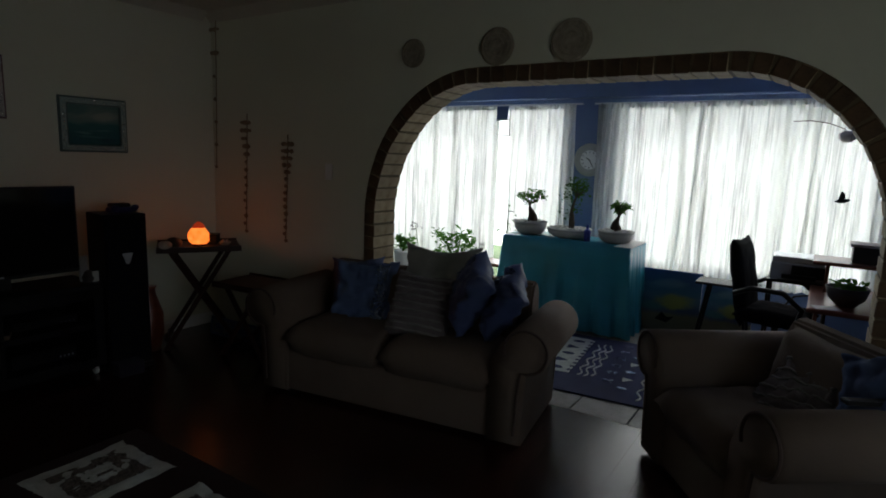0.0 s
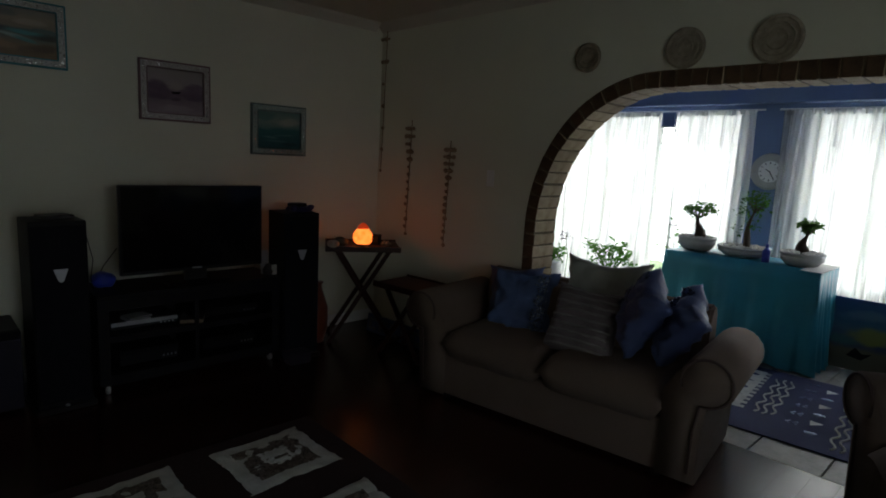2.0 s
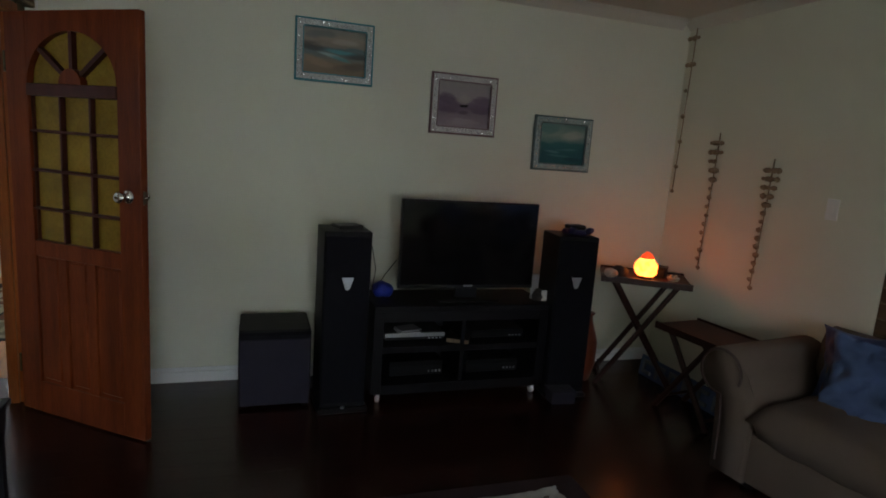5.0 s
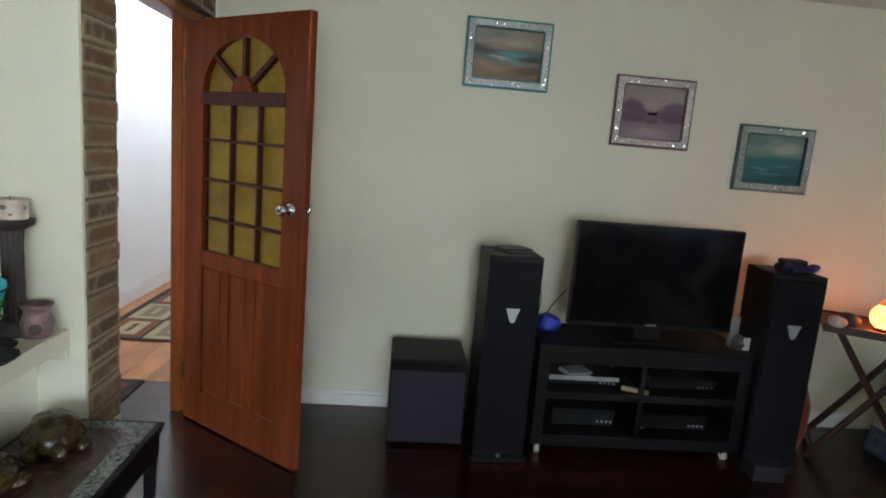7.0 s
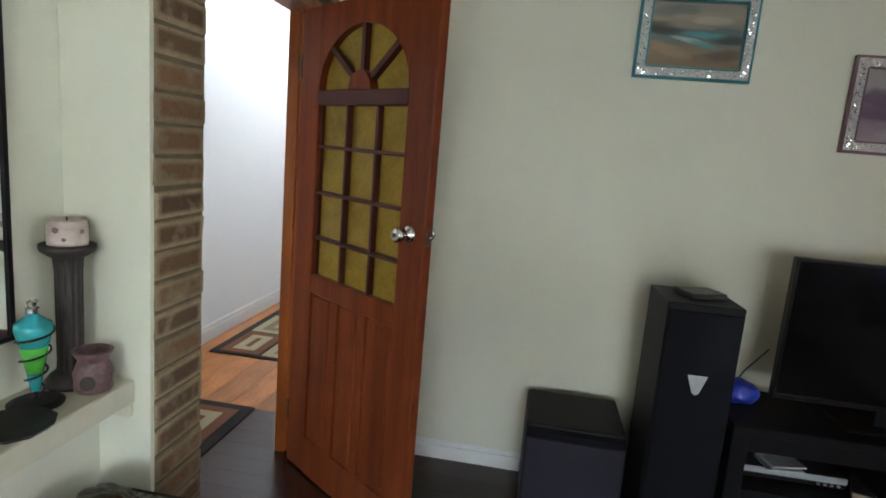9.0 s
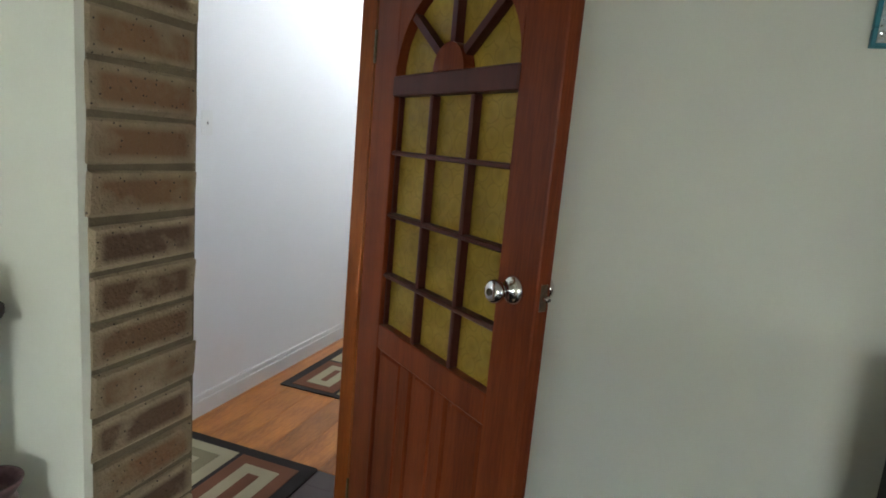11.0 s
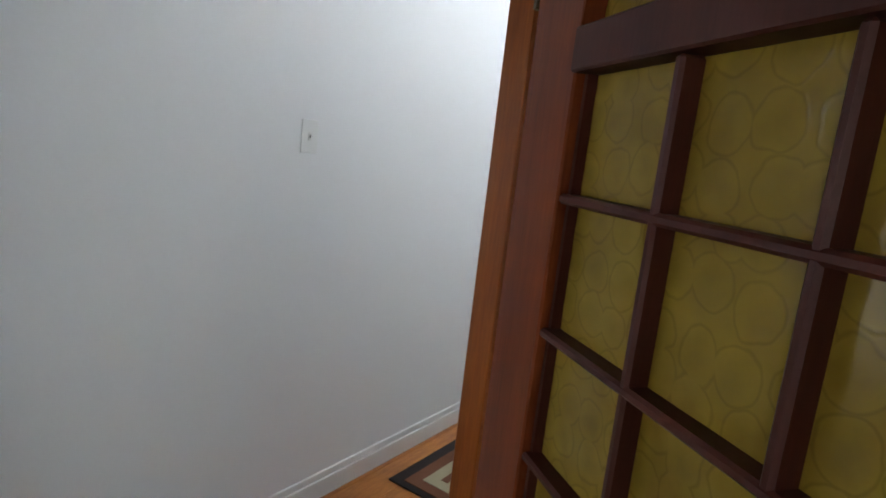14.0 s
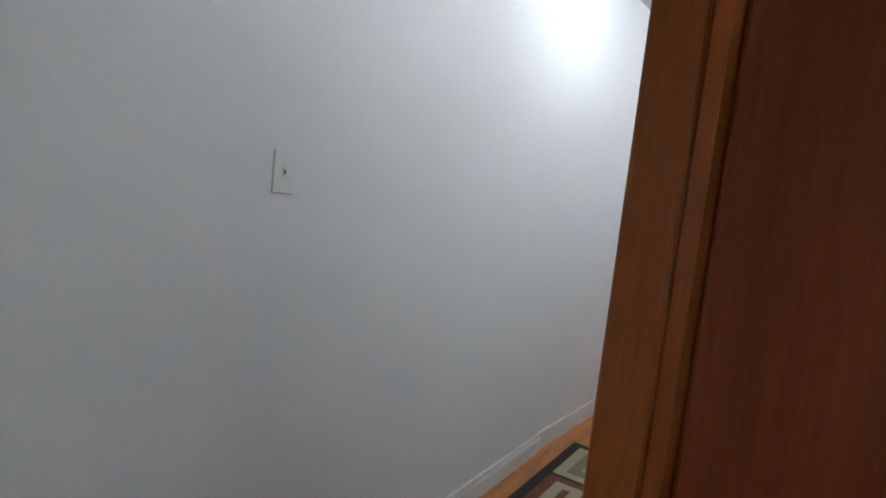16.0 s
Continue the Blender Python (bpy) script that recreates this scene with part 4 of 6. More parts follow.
# ---- sofas ----
def scroll_arm(length, h, w, flare):
    """Side view of a rolled arm: x outwards, z up; pushed along y from front to back."""
    pts = [(0.0, 0.025), (w * 0.62, 0.025), (w * 0.62, h - 0.25)]
    cx, cz, r = w * 0.62 + flare - 0.115, h - 0.125, 0.125
    for k in range(15):
        a = radians(-80 + 250 * k / 14)
        pts.append((cx + r * math.cos(a), cz + r * math.sin(a)))
    pts.append((0.0, h - 0.2))
    bm = prism(pts, 0.0, length)
    bmesh.ops.bevel(bm, geom=[e for e in bm.edges if e.calc_length() < 0.06 or abs(e.verts[0].co.y - e.verts[1].co.y) < 1e-5], offset=0.012, segments=2, affect="EDGES")
    return bm, (cx, cz, r)


def sofa(name, m, width, depth, seats, h_back, label, category):
    t = thing(name, m, label, category)
    inner = width - 0.44
    part("base", B(0.19, width - 0.19, 0.03, depth, 0.025, 0.30, bevel=0.015), SOFA, t)
    back = prism([(depth - 0.20, 0.30), (depth - 0.02, 0.10), (depth, 0.45), (depth - 0.02, h_back - 0.06), (depth - 0.07, h_back), (depth - 0.14, h_back - 0.01), (depth - 0.18, h_back - 0.09)], 0.16, width - 0.16, "x")
    bmesh.ops.bevel(back, geom=list(back.edges), offset=0.014, segments=2, affect="EDGES")
    part("backrest", back, SOFA, t)
    sw = inner / seats
    for k in range(seats):
        c = part("seat_cushion", move(pad(sw + 0.02, depth - 0.16, 0.23, corner=0.28, seed=k), pose(0.22 + sw * (k + 0.5), (depth - 0.2) / 2 - 0.01, 0.36)), SOFA, t, smooth=True)
        b = part("back_cushion", move(pad(sw, 0.46, 0.20, corner=0.35, seed=k + 9), pose(0.22 + sw * (k + 0.5), depth - 0.22, h_back - 0.25, 78)), SOFA, t, smooth=True)
    for side in (0, 1):
        arm, (cx, cz, r) = scroll_arm(depth - 0.03, 0.66, 0.30, 0.12)
        mm = pose(0.22, 0, 0) @ Matrix.Diagonal((-1, 1, 1, 1)) if side == 0 else pose(width - 0.22, 0, 0)
        a = part("armrest", move(arm, mm), SOFA, t, smooth=True)
        ring = [(cx + (r - 0.012) * math.cos(radians(g)), -0.004, cz + (r - 0.012) * math.sin(radians(g))) for g in range(200, -110, -12)]
        ring += [(0.155, -0.004, 0.30), (0.15, -0.004, 0.08)]
        part("piping", move(tube(ring, 0.007, 6), mm), PIPING, a)
    for x, y in ((0.22, 0.07), (width - 0.22, 0.07), (0.22, depth - 0.08), (width - 0.22, depth - 0.08)):
        part("foot", lathe([(0.03, 0), (0.036, 0.03), (0.03, 0.062)], 12, (x, y, 0)), BLACKWOOD, t)
    return t


loveseat = sofa("sofa", pose(-2.72, 2.44, 0, 0, 0, 9), 1.76, 0.74, 2, 0.77, "taupe two-seater sofa with rolled arms in front of the arch", "sofa")
armchair = sofa("armchair", pose(-0.53, 3.14, 0, 0, 0, -53), 1.02, 0.80, 1, 0.78, "taupe armchair with rolled arms beside the arch", "armchair")


def cushion(m, size, thick, material, label, seed, trim=0, ribs=0, ear=0.14, crease=0.03, sag=0.0):
    """trim is 1 or -1: a band of sequins along that side edge."""
    t = thing("cushion", m, label, "cushion", "scatter cushions")
    part("cover", pad(size, size, thick, nx=26, ny=26, seed=seed, ear=ear, crease=crease, sag=sag, corner=0.5), material, t, smooth=True)

    def skin(x, y):
        u, v = 2 * x / size, 2 * y / size
        e = max(0.0, (1 - u ** 4) * (1 - v ** 4)) ** 0.5
        nz = crease * noise.noise(Vector((u * 3 + seed, v * 3, seed))) + 0.5 * crease * noise.noise(Vector((u * 7, v * 7 + seed, seed)))
        return Vector((x * (1 - ear * (1 - v * v) * u * u), y * (1 - ear * (1 - u * u) * v * v), thick / 2 * e + nz - sag * (1 - v * v) + 0.003))
    if trim:
        bm = bmesh.new()
        rng = random.Random(seed)
        for _ in range(260):
            q = Euler((rng.uniform(-0.5, 0.5), rng.uniform(-0.5, 0.5), 0)).to_matrix()
            c = skin(trim * rng.uniform(0.20, 0.40) * size, rng.uniform(-0.44, 0.44) * size)
            bm.faces.new([bm.verts.new(c + q @ Vector((0.0065 * math.cos(a), 0.0065 * math.sin(a), 0))) for a in (0.3, 1.4, 2.5, 3.6, 4.7, 5.8)])
        tagged(part("sequin_band", bm, SEQUIN, t, "band of shiny sequins"), kind="stuff")
    for k in range(ribs):
        y = (-0.40 + 0.80 * k / (ribs - 1)) * size
        part("rib", tube([skin(x / 10 * size * 0.47, y) - Vector((0, 0, 0.002)) for x in range(-9, 10)], 0.008, 6), RIB, t, smooth=True)
    return t


def turned(x, y, z, tilt, face, spin):
    """A pad that leans back by tilt, faces along face and is spun in its own plane."""
    return pose(x, y, z, tilt, 0, face) @ pose(0, 0, 0, 0, 0, spin)


cushion(turned(-2.42, 3.03, 0.615, 72, 16, 6), 0.40, 0.13, NAVYCUSH, "plain dark blue cushion behind another on the sofa", 6)
cushion(turned(-2.28, 2.93, 0.60, 62, 16, 4), 0.45, 0.13, BLUECUSH, "rumpled denim-blue cushion with a sequin band on the sofa", 1, 1, 0, 0.10, 0.05, 0.03)
cushion(turned(-1.84, 3.14, 0.685, 70, 9, 1), 0.54, 0.15, GREYCUSH, "grey-sage cushion with pointed corners behind the others", 3, 0, 0, 0.16, 0.04)
cushion(turned(-1.79, 2.90, 0.60, 60, 14, -3), 0.43, 0.15, STRIPE, "ribbed mauve-grey cushion leaning on the sofa back", 2, 0, 9, 0.08, 0.02)
cushion(turned(-1.47, 2.93, 0.735, 66, -46, -24), 0.39, 0.16, NAVYCUSH, "dark blue cushion with sequins standing on its corner", 4, -1, 0, 0.12, 0.03)
cushion(turned(-1.26, 2.93, 0.715, 60, -48, -26), 0.36, 0.14, NAVYCUSH, "dark blue cushion with silvery trim against the arm", 5, -1, 0, 0.12, 0.03)
cushion(turned(0.19, 3.02, 0.525, 36, -50, 16), 0.43, 0.15, STRIPE, "rumpled ribbed mauve-grey cushion on the armchair", 7, 0, 7, 0.16, 0.045)
cushion(turned(0.44, 2.76, 0.665, 58, -48, 26), 0.40, 0.14, BLUECUSH, "blue cushion with sequins on the armchair", 8, 1, 0, 0.14, 0.035)
rc = thing("remote_control", pose(0.365, 2.655, 0.661, 0, 0, 30), "black remote control lying on the armchair arm", "remote control")
part("body", B(-0.08, 0.08, -0.022, 0.022, 0, 0.018, bevel=0.004), BLACKPLASTIC, rc)
part("button_strip", B(-0.06, 0.05, -0.012, 0.012, 0.018, 0.02), IRON, rc)


# ---- television corner ----
def open_stand():
    t = thing("tv_stand", pose(-4.085, 0.865, 0), "black wooden television stand on white castors, cluttered shelves", "tv stand")
    D, W = 0.40, 1.13
    part("top_board", B(0, D, 0, W, 0.575, 0.61, bevel=0.003), BLACKWOOD, t)
    part("fascia", B(D - 0.02, D - 0.002, 0.06, W - 0.06, 0.515, 0.575), BLACKWOOD, t)
    for y in (0, W - 0.06):
        part("side_panel", B(0, D, y, y + 0.06, 0.07, 0.575, bevel=0.002), BLACKWOOD, t)
    part("divider", B(0, D - 0.02, W / 2 - 0.012, W / 2 + 0.012, 0.125, 0.515), BLACKWOOD, t)
    part("shelf", B(0, D - 0.01, 0.06, W - 0.06, 0.32, 0.357), BLACKWOOD, t)
    part("bottom_board", B(0, D, 0.06, W - 0.06, 0.065, 0.125), BLACKWOOD, t)
    part("back_panel", B(0, 0.008, 0.06, W - 0.06, 0.125, 0.515), BLACKWOOD, t)
    for x in (0.05, D - 0.05):
        for y in (0.05, W - 0.05):
            c = part("castor", move(lathe([(0.018, -0.012), (0.026, -0.01), (0.026, 0.01), (0.018, 0.012)], 16), pose(x, y, 0.027, 90)), WHITEPL, t, smooth=True)
            part("fork", B(x - 0.012, x + 0.012, y - 0.018, y + 0.018, 0.035, 0.066), IRON, c)
    return t


open_stand()
tv = thing("television", pose(-3.84, 1.473, 0.612), "black flat-screen television switched off on the stand", "television")
part("casing", B(-0.008, 0.03, -0.448, 0.448, 0.075, 0.622, bevel=0.004), BLACKPLASTIC, tv)
part("back_shell", B(-0.05, -0.008, -0.33, 0.33, 0.12, 0.52, bevel=0.015), BLACKPLASTIC, tv)
part("screen", B(0.030, 0.033, -0.437, 0.437, 0.098, 0.612), SCREEN, tv, "glossy black screen")
part("neck", B(-0.02, 0.012, -0.07, 0.07, 0.01, 0.08), BLACKPLASTIC, tv)
part("foot", B(-0.11, 0.09, -0.20, 0.20, 0.0, 0.012, bevel=0.005), BLACKWOOD, tv)
part("badge", B(0.033, 0.035, -0.03, 0.03, 0.088, 0.098), SILVER, tv)


def tower(m, label):
    t = thing("floor_speaker", m, label, "speaker", "tower speakers")
    part("cabinet", B(-0.295, -0.012, -0.132, 0.132, 0.03, 1.055, bevel=0.004), BLACKWOOD, t)
    part("grille", B(-0.012, 0.0, -0.126, 0.126, 0.06, 1.03, bevel=0.004), BLACKFAB, t)
    part("badge", prism([(-0.034, 0.80), (0.034, 0.80), (0.012, 0.735), (0.0, 0.728), (-0.012, 0.735)], 0.0, 0.004, "x"), SILVER, t, "silver shield-shaped badge")
    part("plinth", B(-0.305, 0.012, -0.145, 0.145, 0.0, 0.03, bevel=0.006), BLACKPLASTIC, t)
    part("foot_stud", lathe([(0.012, 0), (0.012, 0.008)], 12, (0.0, 0.0, 0.03)), SILVER, t)
    return t


tower(pose(-3.62, 0.69, 0, 0, 0, 2), "black tower loudspeaker with a silver badge beside the television")
tower(pose(-3.62, 2.13, 0, 0, 0, -6), "black tower loudspeaker with a silver badge near the salt lamp")
sub = thing("subwoofer", pose(-3.74, 0.32, 0), "dark subwoofer box with violet-grey grille cloth on the floor", "subwoofer")
part("cabinet", B(-0.40, -0.03, -0.20, 0.20, 0.02, 0.457, bevel=0.015), BLACKWOOD, sub)
part("grille", B(-0.03, 0.0, -0.195, 0.195, 0.02, 0.415, bevel=0.006), PLUMFAB, sub, "violet-grey cloth grille")
part("top_lip", prism([(-0.05, 0.415), (-0.002, 0.415), (-0.01, 0.435), (-0.05, 0.4565)], -0.195, 0.195), BLACKFAB, sub)
for y in (-0.17, 0.17):
    part("foot", B(-0.36, -0.06, y - 0.02, y + 0.02, 0, 0.02), BLACKPLASTIC, sub)

bx = thing("router", pose(-3.78, 0.70, 1.055, 0, 0, 20), "black router on top of the loudspeaker", "router")
part("case", B(-0.06, 0.06, -0.075, 0.075, 0, 0.022, bevel=0.005), BLACKPLASTIC, bx)
gp = thing("game_controller", pose(-3.76, 2.17, 1.055), "indigo game controller on a black cradle atop the loudspeaker", "game controller")
part("body", B(-0.05, 0.05, -0.075, 0.075, 0.0, 0.035, bevel=0.012), INDIGO, gp, "indigo game pad")
for y in (-0.065, 0.065):
    part("grip", move(lathe([(0.018, 0), (0.024, 0.03), (0.014, 0.065)], 12), pose(0.03, y, 0.02, 0, 70)), INDIGO, gp, smooth=True)
    part("stick", lathe([(0.012, 0.0), (0.007, 0.012), (0.011, 0.02)], 12, (0, y * 0.5, 0.033)), BLACKPLASTIC, gp)
part("charging_cradle", B(-0.05, 0.03, -0.06, 0.06, 0.035, 0.062, bevel=0.01), IRON, gp)
for name, y0, y1, z0, h, d, label in (("dvd_player", 0.96, 1.34, 0.357, 0.055, 0.28, "silver-fronted disc player on the stand shelf"), ("amplifier", 1.0, 1.34, 0.125, 0.10, 0.27, "black amplifier on the lower shelf"), ("set_top_box", 1.52, 1.88, 0.357, 0.06, 0.24, "black set-top box on the stand shelf"), ("receiver", 1.50, 1.86, 0.125, 0.09, 0.26, "black receiver on the lower shelf")):
    t = thing(name, pose(-3.80, (y0 + y1) / 2, z0), label, name.replace("_", " "))
    w = (y1 - y0) / 2
    part("case", B(-d, 0, -w, w, 0.006, h, bevel=0.003), BLACKPLASTIC, t)
    part("front_panel", B(0, 0.005, -w, w, h * 0.5 if name == "dvd_player" else h * 0.7, h - 0.004), PALESILVER if name == "dvd_player" else BLACKWOOD, t)
    for k in range(4):
        part("button", B(0, 0.006, w * 0.45 + k * 0.024, w * 0.45 + k * 0.024 + 0.01, h * 0.25, h * 0.38), SILVER, t)
    for y in (-w + 0.03, w - 0.03):
        part("foot", B(-0.03, -0.01, y - 0.01, y + 0.01, 0, 0.006), BLACKPLASTIC, t)
t = thing("disc_case_pile", pose(-3.84, 1.10, 0.414, 0, 0, 8), "pile of pale disc cases on the player", "disc cases")
for k in range(2):
    part("case", move(B(-0.04, 0.07, -0.07, 0.07, 0, 0.008, bevel=0.002), pose(0, 0.004 * k, 0.0135 * k, 0, 0, 6 * k)), PALESILVER if k else SILVER, t)
t = thing("magazine", pose(-3.81, 1.44, 0.357, 0, 0, -24), "folded magazines lying on the shelf", "magazine")
part("pages", B(-0.09, 0.09, -0.07, 0.07, 0, 0.025, bevel=0.003), SHELL, t)
part("cover", B(-0.09, 0.09, -0.07, 0.07, 0.025, 0.028), CARVED, t)
t = thing("cloth_bundle", pose(-3.93, 0.955, 0.61), "crumpled cobalt-blue cloth beside the television", "cloth")
bm = bmesh.new()
bmesh.ops.create_icosphere(bm, subdivisions=3, radius=0.06)
for v in bm.verts:
    v.co *= 1 + 0.35 * noise.noise(v.co * 22)
    v.co.z = max(v.co.z * 0.8 + 0.045, 0)
part("folds", bm, COBALT, t, smooth=True)
t = thing("ornament", pose(-3.80, 1.965, 0.61), "small brown ornament with a pale card on the stand", "ornament")
part("base", lathe([(0.035, 0), (0.04, 0.03), (0.02, 0.07), (0.012, 0.075)], 14), CARVED, t)
part("card", B(0.03, 0.034, 0.01, 0.06, 0.0, 0.07), PAPER, t)
t = thing("phone_dock", pose(-3.83, 1.95, 0.70), "silver-grey handset standing behind the ornament", "handset")
part("handset", B(-0.012, 0.012, -0.025, 0.025, -0.09, 0.08, bevel=0.005), SILVER, t)
t = thing("cable", pose(-4.1, 0.85, 0.62), "thin black cable looping behind the loudspeaker", "cable")
part("wire", tube([(0.16, -0.02, 0.40), (0.17, 0.03, 0.30), (0.16, 0.06, 0.16), (0.18, 0.04, 0.05), (0.16, 0.06, -0.01)], 0.003, 6), BLACKPLASTIC, t)
part("wire", tube([(0.16, 0.19, 0.22), (0.15, 0.12, 0.12), (0.14, 0.07, 0.02), (0.14, 0.06, -0.01)], 0.003, 6), BLACKPLASTIC, t)
t = thing("shoe_box", pose(-3.66, 2.07, 0, 0, 0, -4), "small dark blue-grey box on the floor by the speaker", "box")
part("carton", B(0.02, 0.14, -0.07, 0.09, 0, 0.07, bevel=0.003), PLUMFAB, t)
part("lid", B(0.016, 0.144, -0.074, 0.094, 0.07, 0.086, bevel=0.003), PLUMFAB, t)


def painting(y0, y1, z0, z1, edge, glit, canvas, label):
    t = thing("framed_painting", pose(TVX + 0.002, (y0 + y1) / 2, (z0 + z1) / 2), label, "painting", "paintings on the cream wall")
    w, h = (y1 - y0) / 2, (z1 - z0) / 2
    f = 0.052
    for a, b, c, d in ((-w, w, h - f, h), (-w, w, -h, -h + f), (-w, -w + f, -h + f, h - f), (w - f, w, -h + f, h - f)):
        p = part("frame_side", B(0, 0.022, a, b, c, d, bevel=0.003), edge, t)
        part("glitter_face", B(0.022, 0.028, a + (0.012 if a == -w else 0.0), b - (0.012 if b == w else 0.0), c + (0.012 if c == -h else 0), d - (0.012 if d == h else 0)), glit, p)
    for a, b, c, d in ((-w + f - 0.004, w - f + 0.004, h - f, h - f + 0.007), (-w + f - 0.004, w - f + 0.004, -h + f - 0.007, -h + f), (-w + f - 0.007, -w + f, -h + f, h - f), (w - f, w - f + 0.007, -h + f, h - f)):
        part("inner_lip", B(0.012, 0.031, a, b, c, d, bevel=0.002), edge, t)
    rng = random.Random(int(1000 * y0))
    flakes = bmesh.new()
    for _ in range(900):
        s = rng.uniform(0, 2 * (w + h))
        d = rng.uniform(0.014, f - 0.010)
        y, z = (s - w, (h - d) * rng.choice((-1, 1))) if s < 2 * w else ((w - d) * rng.choice((-1, 1)), s - 2 * w - h)
        if abs(y) > w - 0.014 or abs(z) > h - 0.014:
            continue
        q = Euler((0, rng.gauss(0, 0.30), rng.gauss(0, 0.30))).to_matrix()
        r = rng.uniform(0.0016, 0.0034)
        flakes.faces.new([flakes.verts.new(Vector((0.0292, y, z)) + q @ Vector((0, r * math.cos(g), r * math.sin(g)))) for g in (0.2, 1.4, 2.7, 3.9, 5.1)])
    tagged(part("glitter", flakes, FLAKE, t, "sparkling silver flakes"), kind="stuff")
    part("canvas", B(0, 0.012, -w + f, w - f, -h + f, h - f), canvas, t, "hand-painted canvas")
    part("hook", tube([(0.006, 0, h), (0.008, 0, h + 0.018)], 0.004, 6), SILVER, t)
    return t


painting(0.405, 0.878, 1.885, 2.25, TEALGLIT, GLITTER, SEA1, "beach painting in a teal frame with silver glitter")
p2 = painting(1.262, 1.722, 1.637, 2.025, ROSEEDGE, PINKGLIT, SEA2, "purple lake painting in a rose glitter frame")
part("painted_boat", prism([(-0.030, 0.0), (0.034, 0.004), (0.020, -0.013), (-0.020, -0.014)], 0.0125, 0.0132, "x"), BLACKWOOD, p2)
painting(2.018, 2.472, 1.442, 1.818, SLATEEDGE, GREENGLIT, SEA3, "green sea painting in a blue-green glitter frame")

# ---- salt lamp corner ----
def tray_table(m, w, d, h, label, tipped=False):
    t = thing("folding_table", m, label, "table", "folding tray tables")
    top = part("tabletop", B(-w / 2, w / 2, -d / 2, d / 2, h - 0.022, h, bevel=0.004), TRAYWOOD, t)
    for s in (-1, 1):
        part("rim", B(-w / 2, w / 2, s * d / 2 - 0.006, s * d / 2 + 0.006, h - 0.03, h + 0.012), TRAYWOOD, top)
        for q in (-1, 1):
            y = s * (d / 2 - 0.05) - 0.012 * (q > 0) * s
            part("leg", tube([(q * w * 0.44, y, 0.0), (-q * w * 0.36, y, h - 0.022)], 0.018, 6), TRAYWOOD, t)
    for q in (-1, 1):
        part("stretcher", tube([(q * w * 0.40, -d / 2 + 0.05, 0.07), (q * w * 0.40, d / 2 - 0.05, 0.07)], 0.009, 6), TRAYWOOD, t)
    return t


tray_table(pose(-3.80, 2.77, 0, 0, 0, 58), 0.58, 0.40, 0.77, "dark cherry folding tray table holding the salt lamp")
tray_table(pose(-3.23, 2.83, 0, 0, 0, 6), 0.46, 0.36, 0.55, "low reddish folding tray table beside the sofa")
lamp = thing("salt_lamp", pose(-3.74, 2.73, 0.77), "glowing orange salt crystal lamp on a wooden base", "salt lamp")
part("base", lathe([(0.05, 0), (0.052, 0.012), (0.046, 0.018)], 20), TRAYWOOD, lamp)


def crystal(profile, seed):
    bm = lathe(profile, 20)
    for v in bm.verts:
        v.co.xy *= 1 + 0.16 * noise.noise(v.co * 26 + Vector((seed, 0, 0)))
    return bm


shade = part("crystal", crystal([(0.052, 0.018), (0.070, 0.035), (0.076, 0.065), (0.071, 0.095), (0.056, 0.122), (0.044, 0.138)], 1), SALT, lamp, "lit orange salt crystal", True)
part("tip", crystal([(0.046, 0.138), (0.043, 0.150), (0.028, 0.168), (0.010, 0.182)], 4), SALTCAP, lamp, "dim red crystal tip", True)
for ob in (shade,):
    ob.visible_shadow = False
t = thing("stone_ornament", pose(-3.80, 2.57, 0.77), "dark rounded stone ornaments beside the lamp", "ornament")
for k, (x, y, r) in enumerate(((0, 0, 0.055), (0.03, -0.09, 0.045))):
    bm = bmesh.new()
    bmesh.ops.create_icosphere(bm, subdivisions=2, radius=r)
    for v in bm.verts:
        v.co *= 1 + 0.2 * noise.noise(v.co * 25)
        v.co = Vector((v.co.x + x, v.co.y + y, max(v.co.z * 0.75 + r * 0.6, 0)))
    part("stone", bm, CARVED if not k else CANDLE, t, smooth=True)
t = thing("trinket_box", pose(-3.78, 2.87, 0.77, 0, 0, 40), "small dark trinket box next to the lamp", "box")
part("box_body", B(-0.05, 0.05, -0.05, 0.05, 0, 0.06, bevel=0.004), BLACKWOOD, t)
part("lid", B(-0.053, 0.053, -0.053, 0.053, 0.06, 0.075, bevel=0.004), BLACKWOOD, t)
t = thing("crystal_dish", pose(-3.66, 2.90, 0.77), "small pale crystals in a dish", "dish")
part("dish", lathe([(0.03, 0), (0.045, 0.02), (0.042, 0.022)], 16), CERAMIC, t)
for k in range(4):
    part("crystal", lathe([(0.012, 0), (0.010, 0.014), (0.003, 0.02)], 6, (0.02 * math.cos(k * 1.6), 0.02 * math.sin(k * 1.6), 0.02)), CANDLE, t)
t = thing("vase", pose(-3.92, 2.42, 0), "tall brown clay vase standing on the floor", "vase")
part("body", lathe([(0.07, 0), (0.10, 0.12), (0.10, 0.28), (0.055, 0.42), (0.05, 0.46), (0.065, 0.48)], 24), DESKWOOD, t, smooth=True)
sign = thing("word_sign", pose(-3.93, 2.93, 0, -8, 0, 3), "blue-grey wooden word sign leaning at the wall", "sign")
part("plank", B(0, 0.84, 0.0, 0.014, 0, 0.15, bevel=0.003), BLUECUSH, sign)
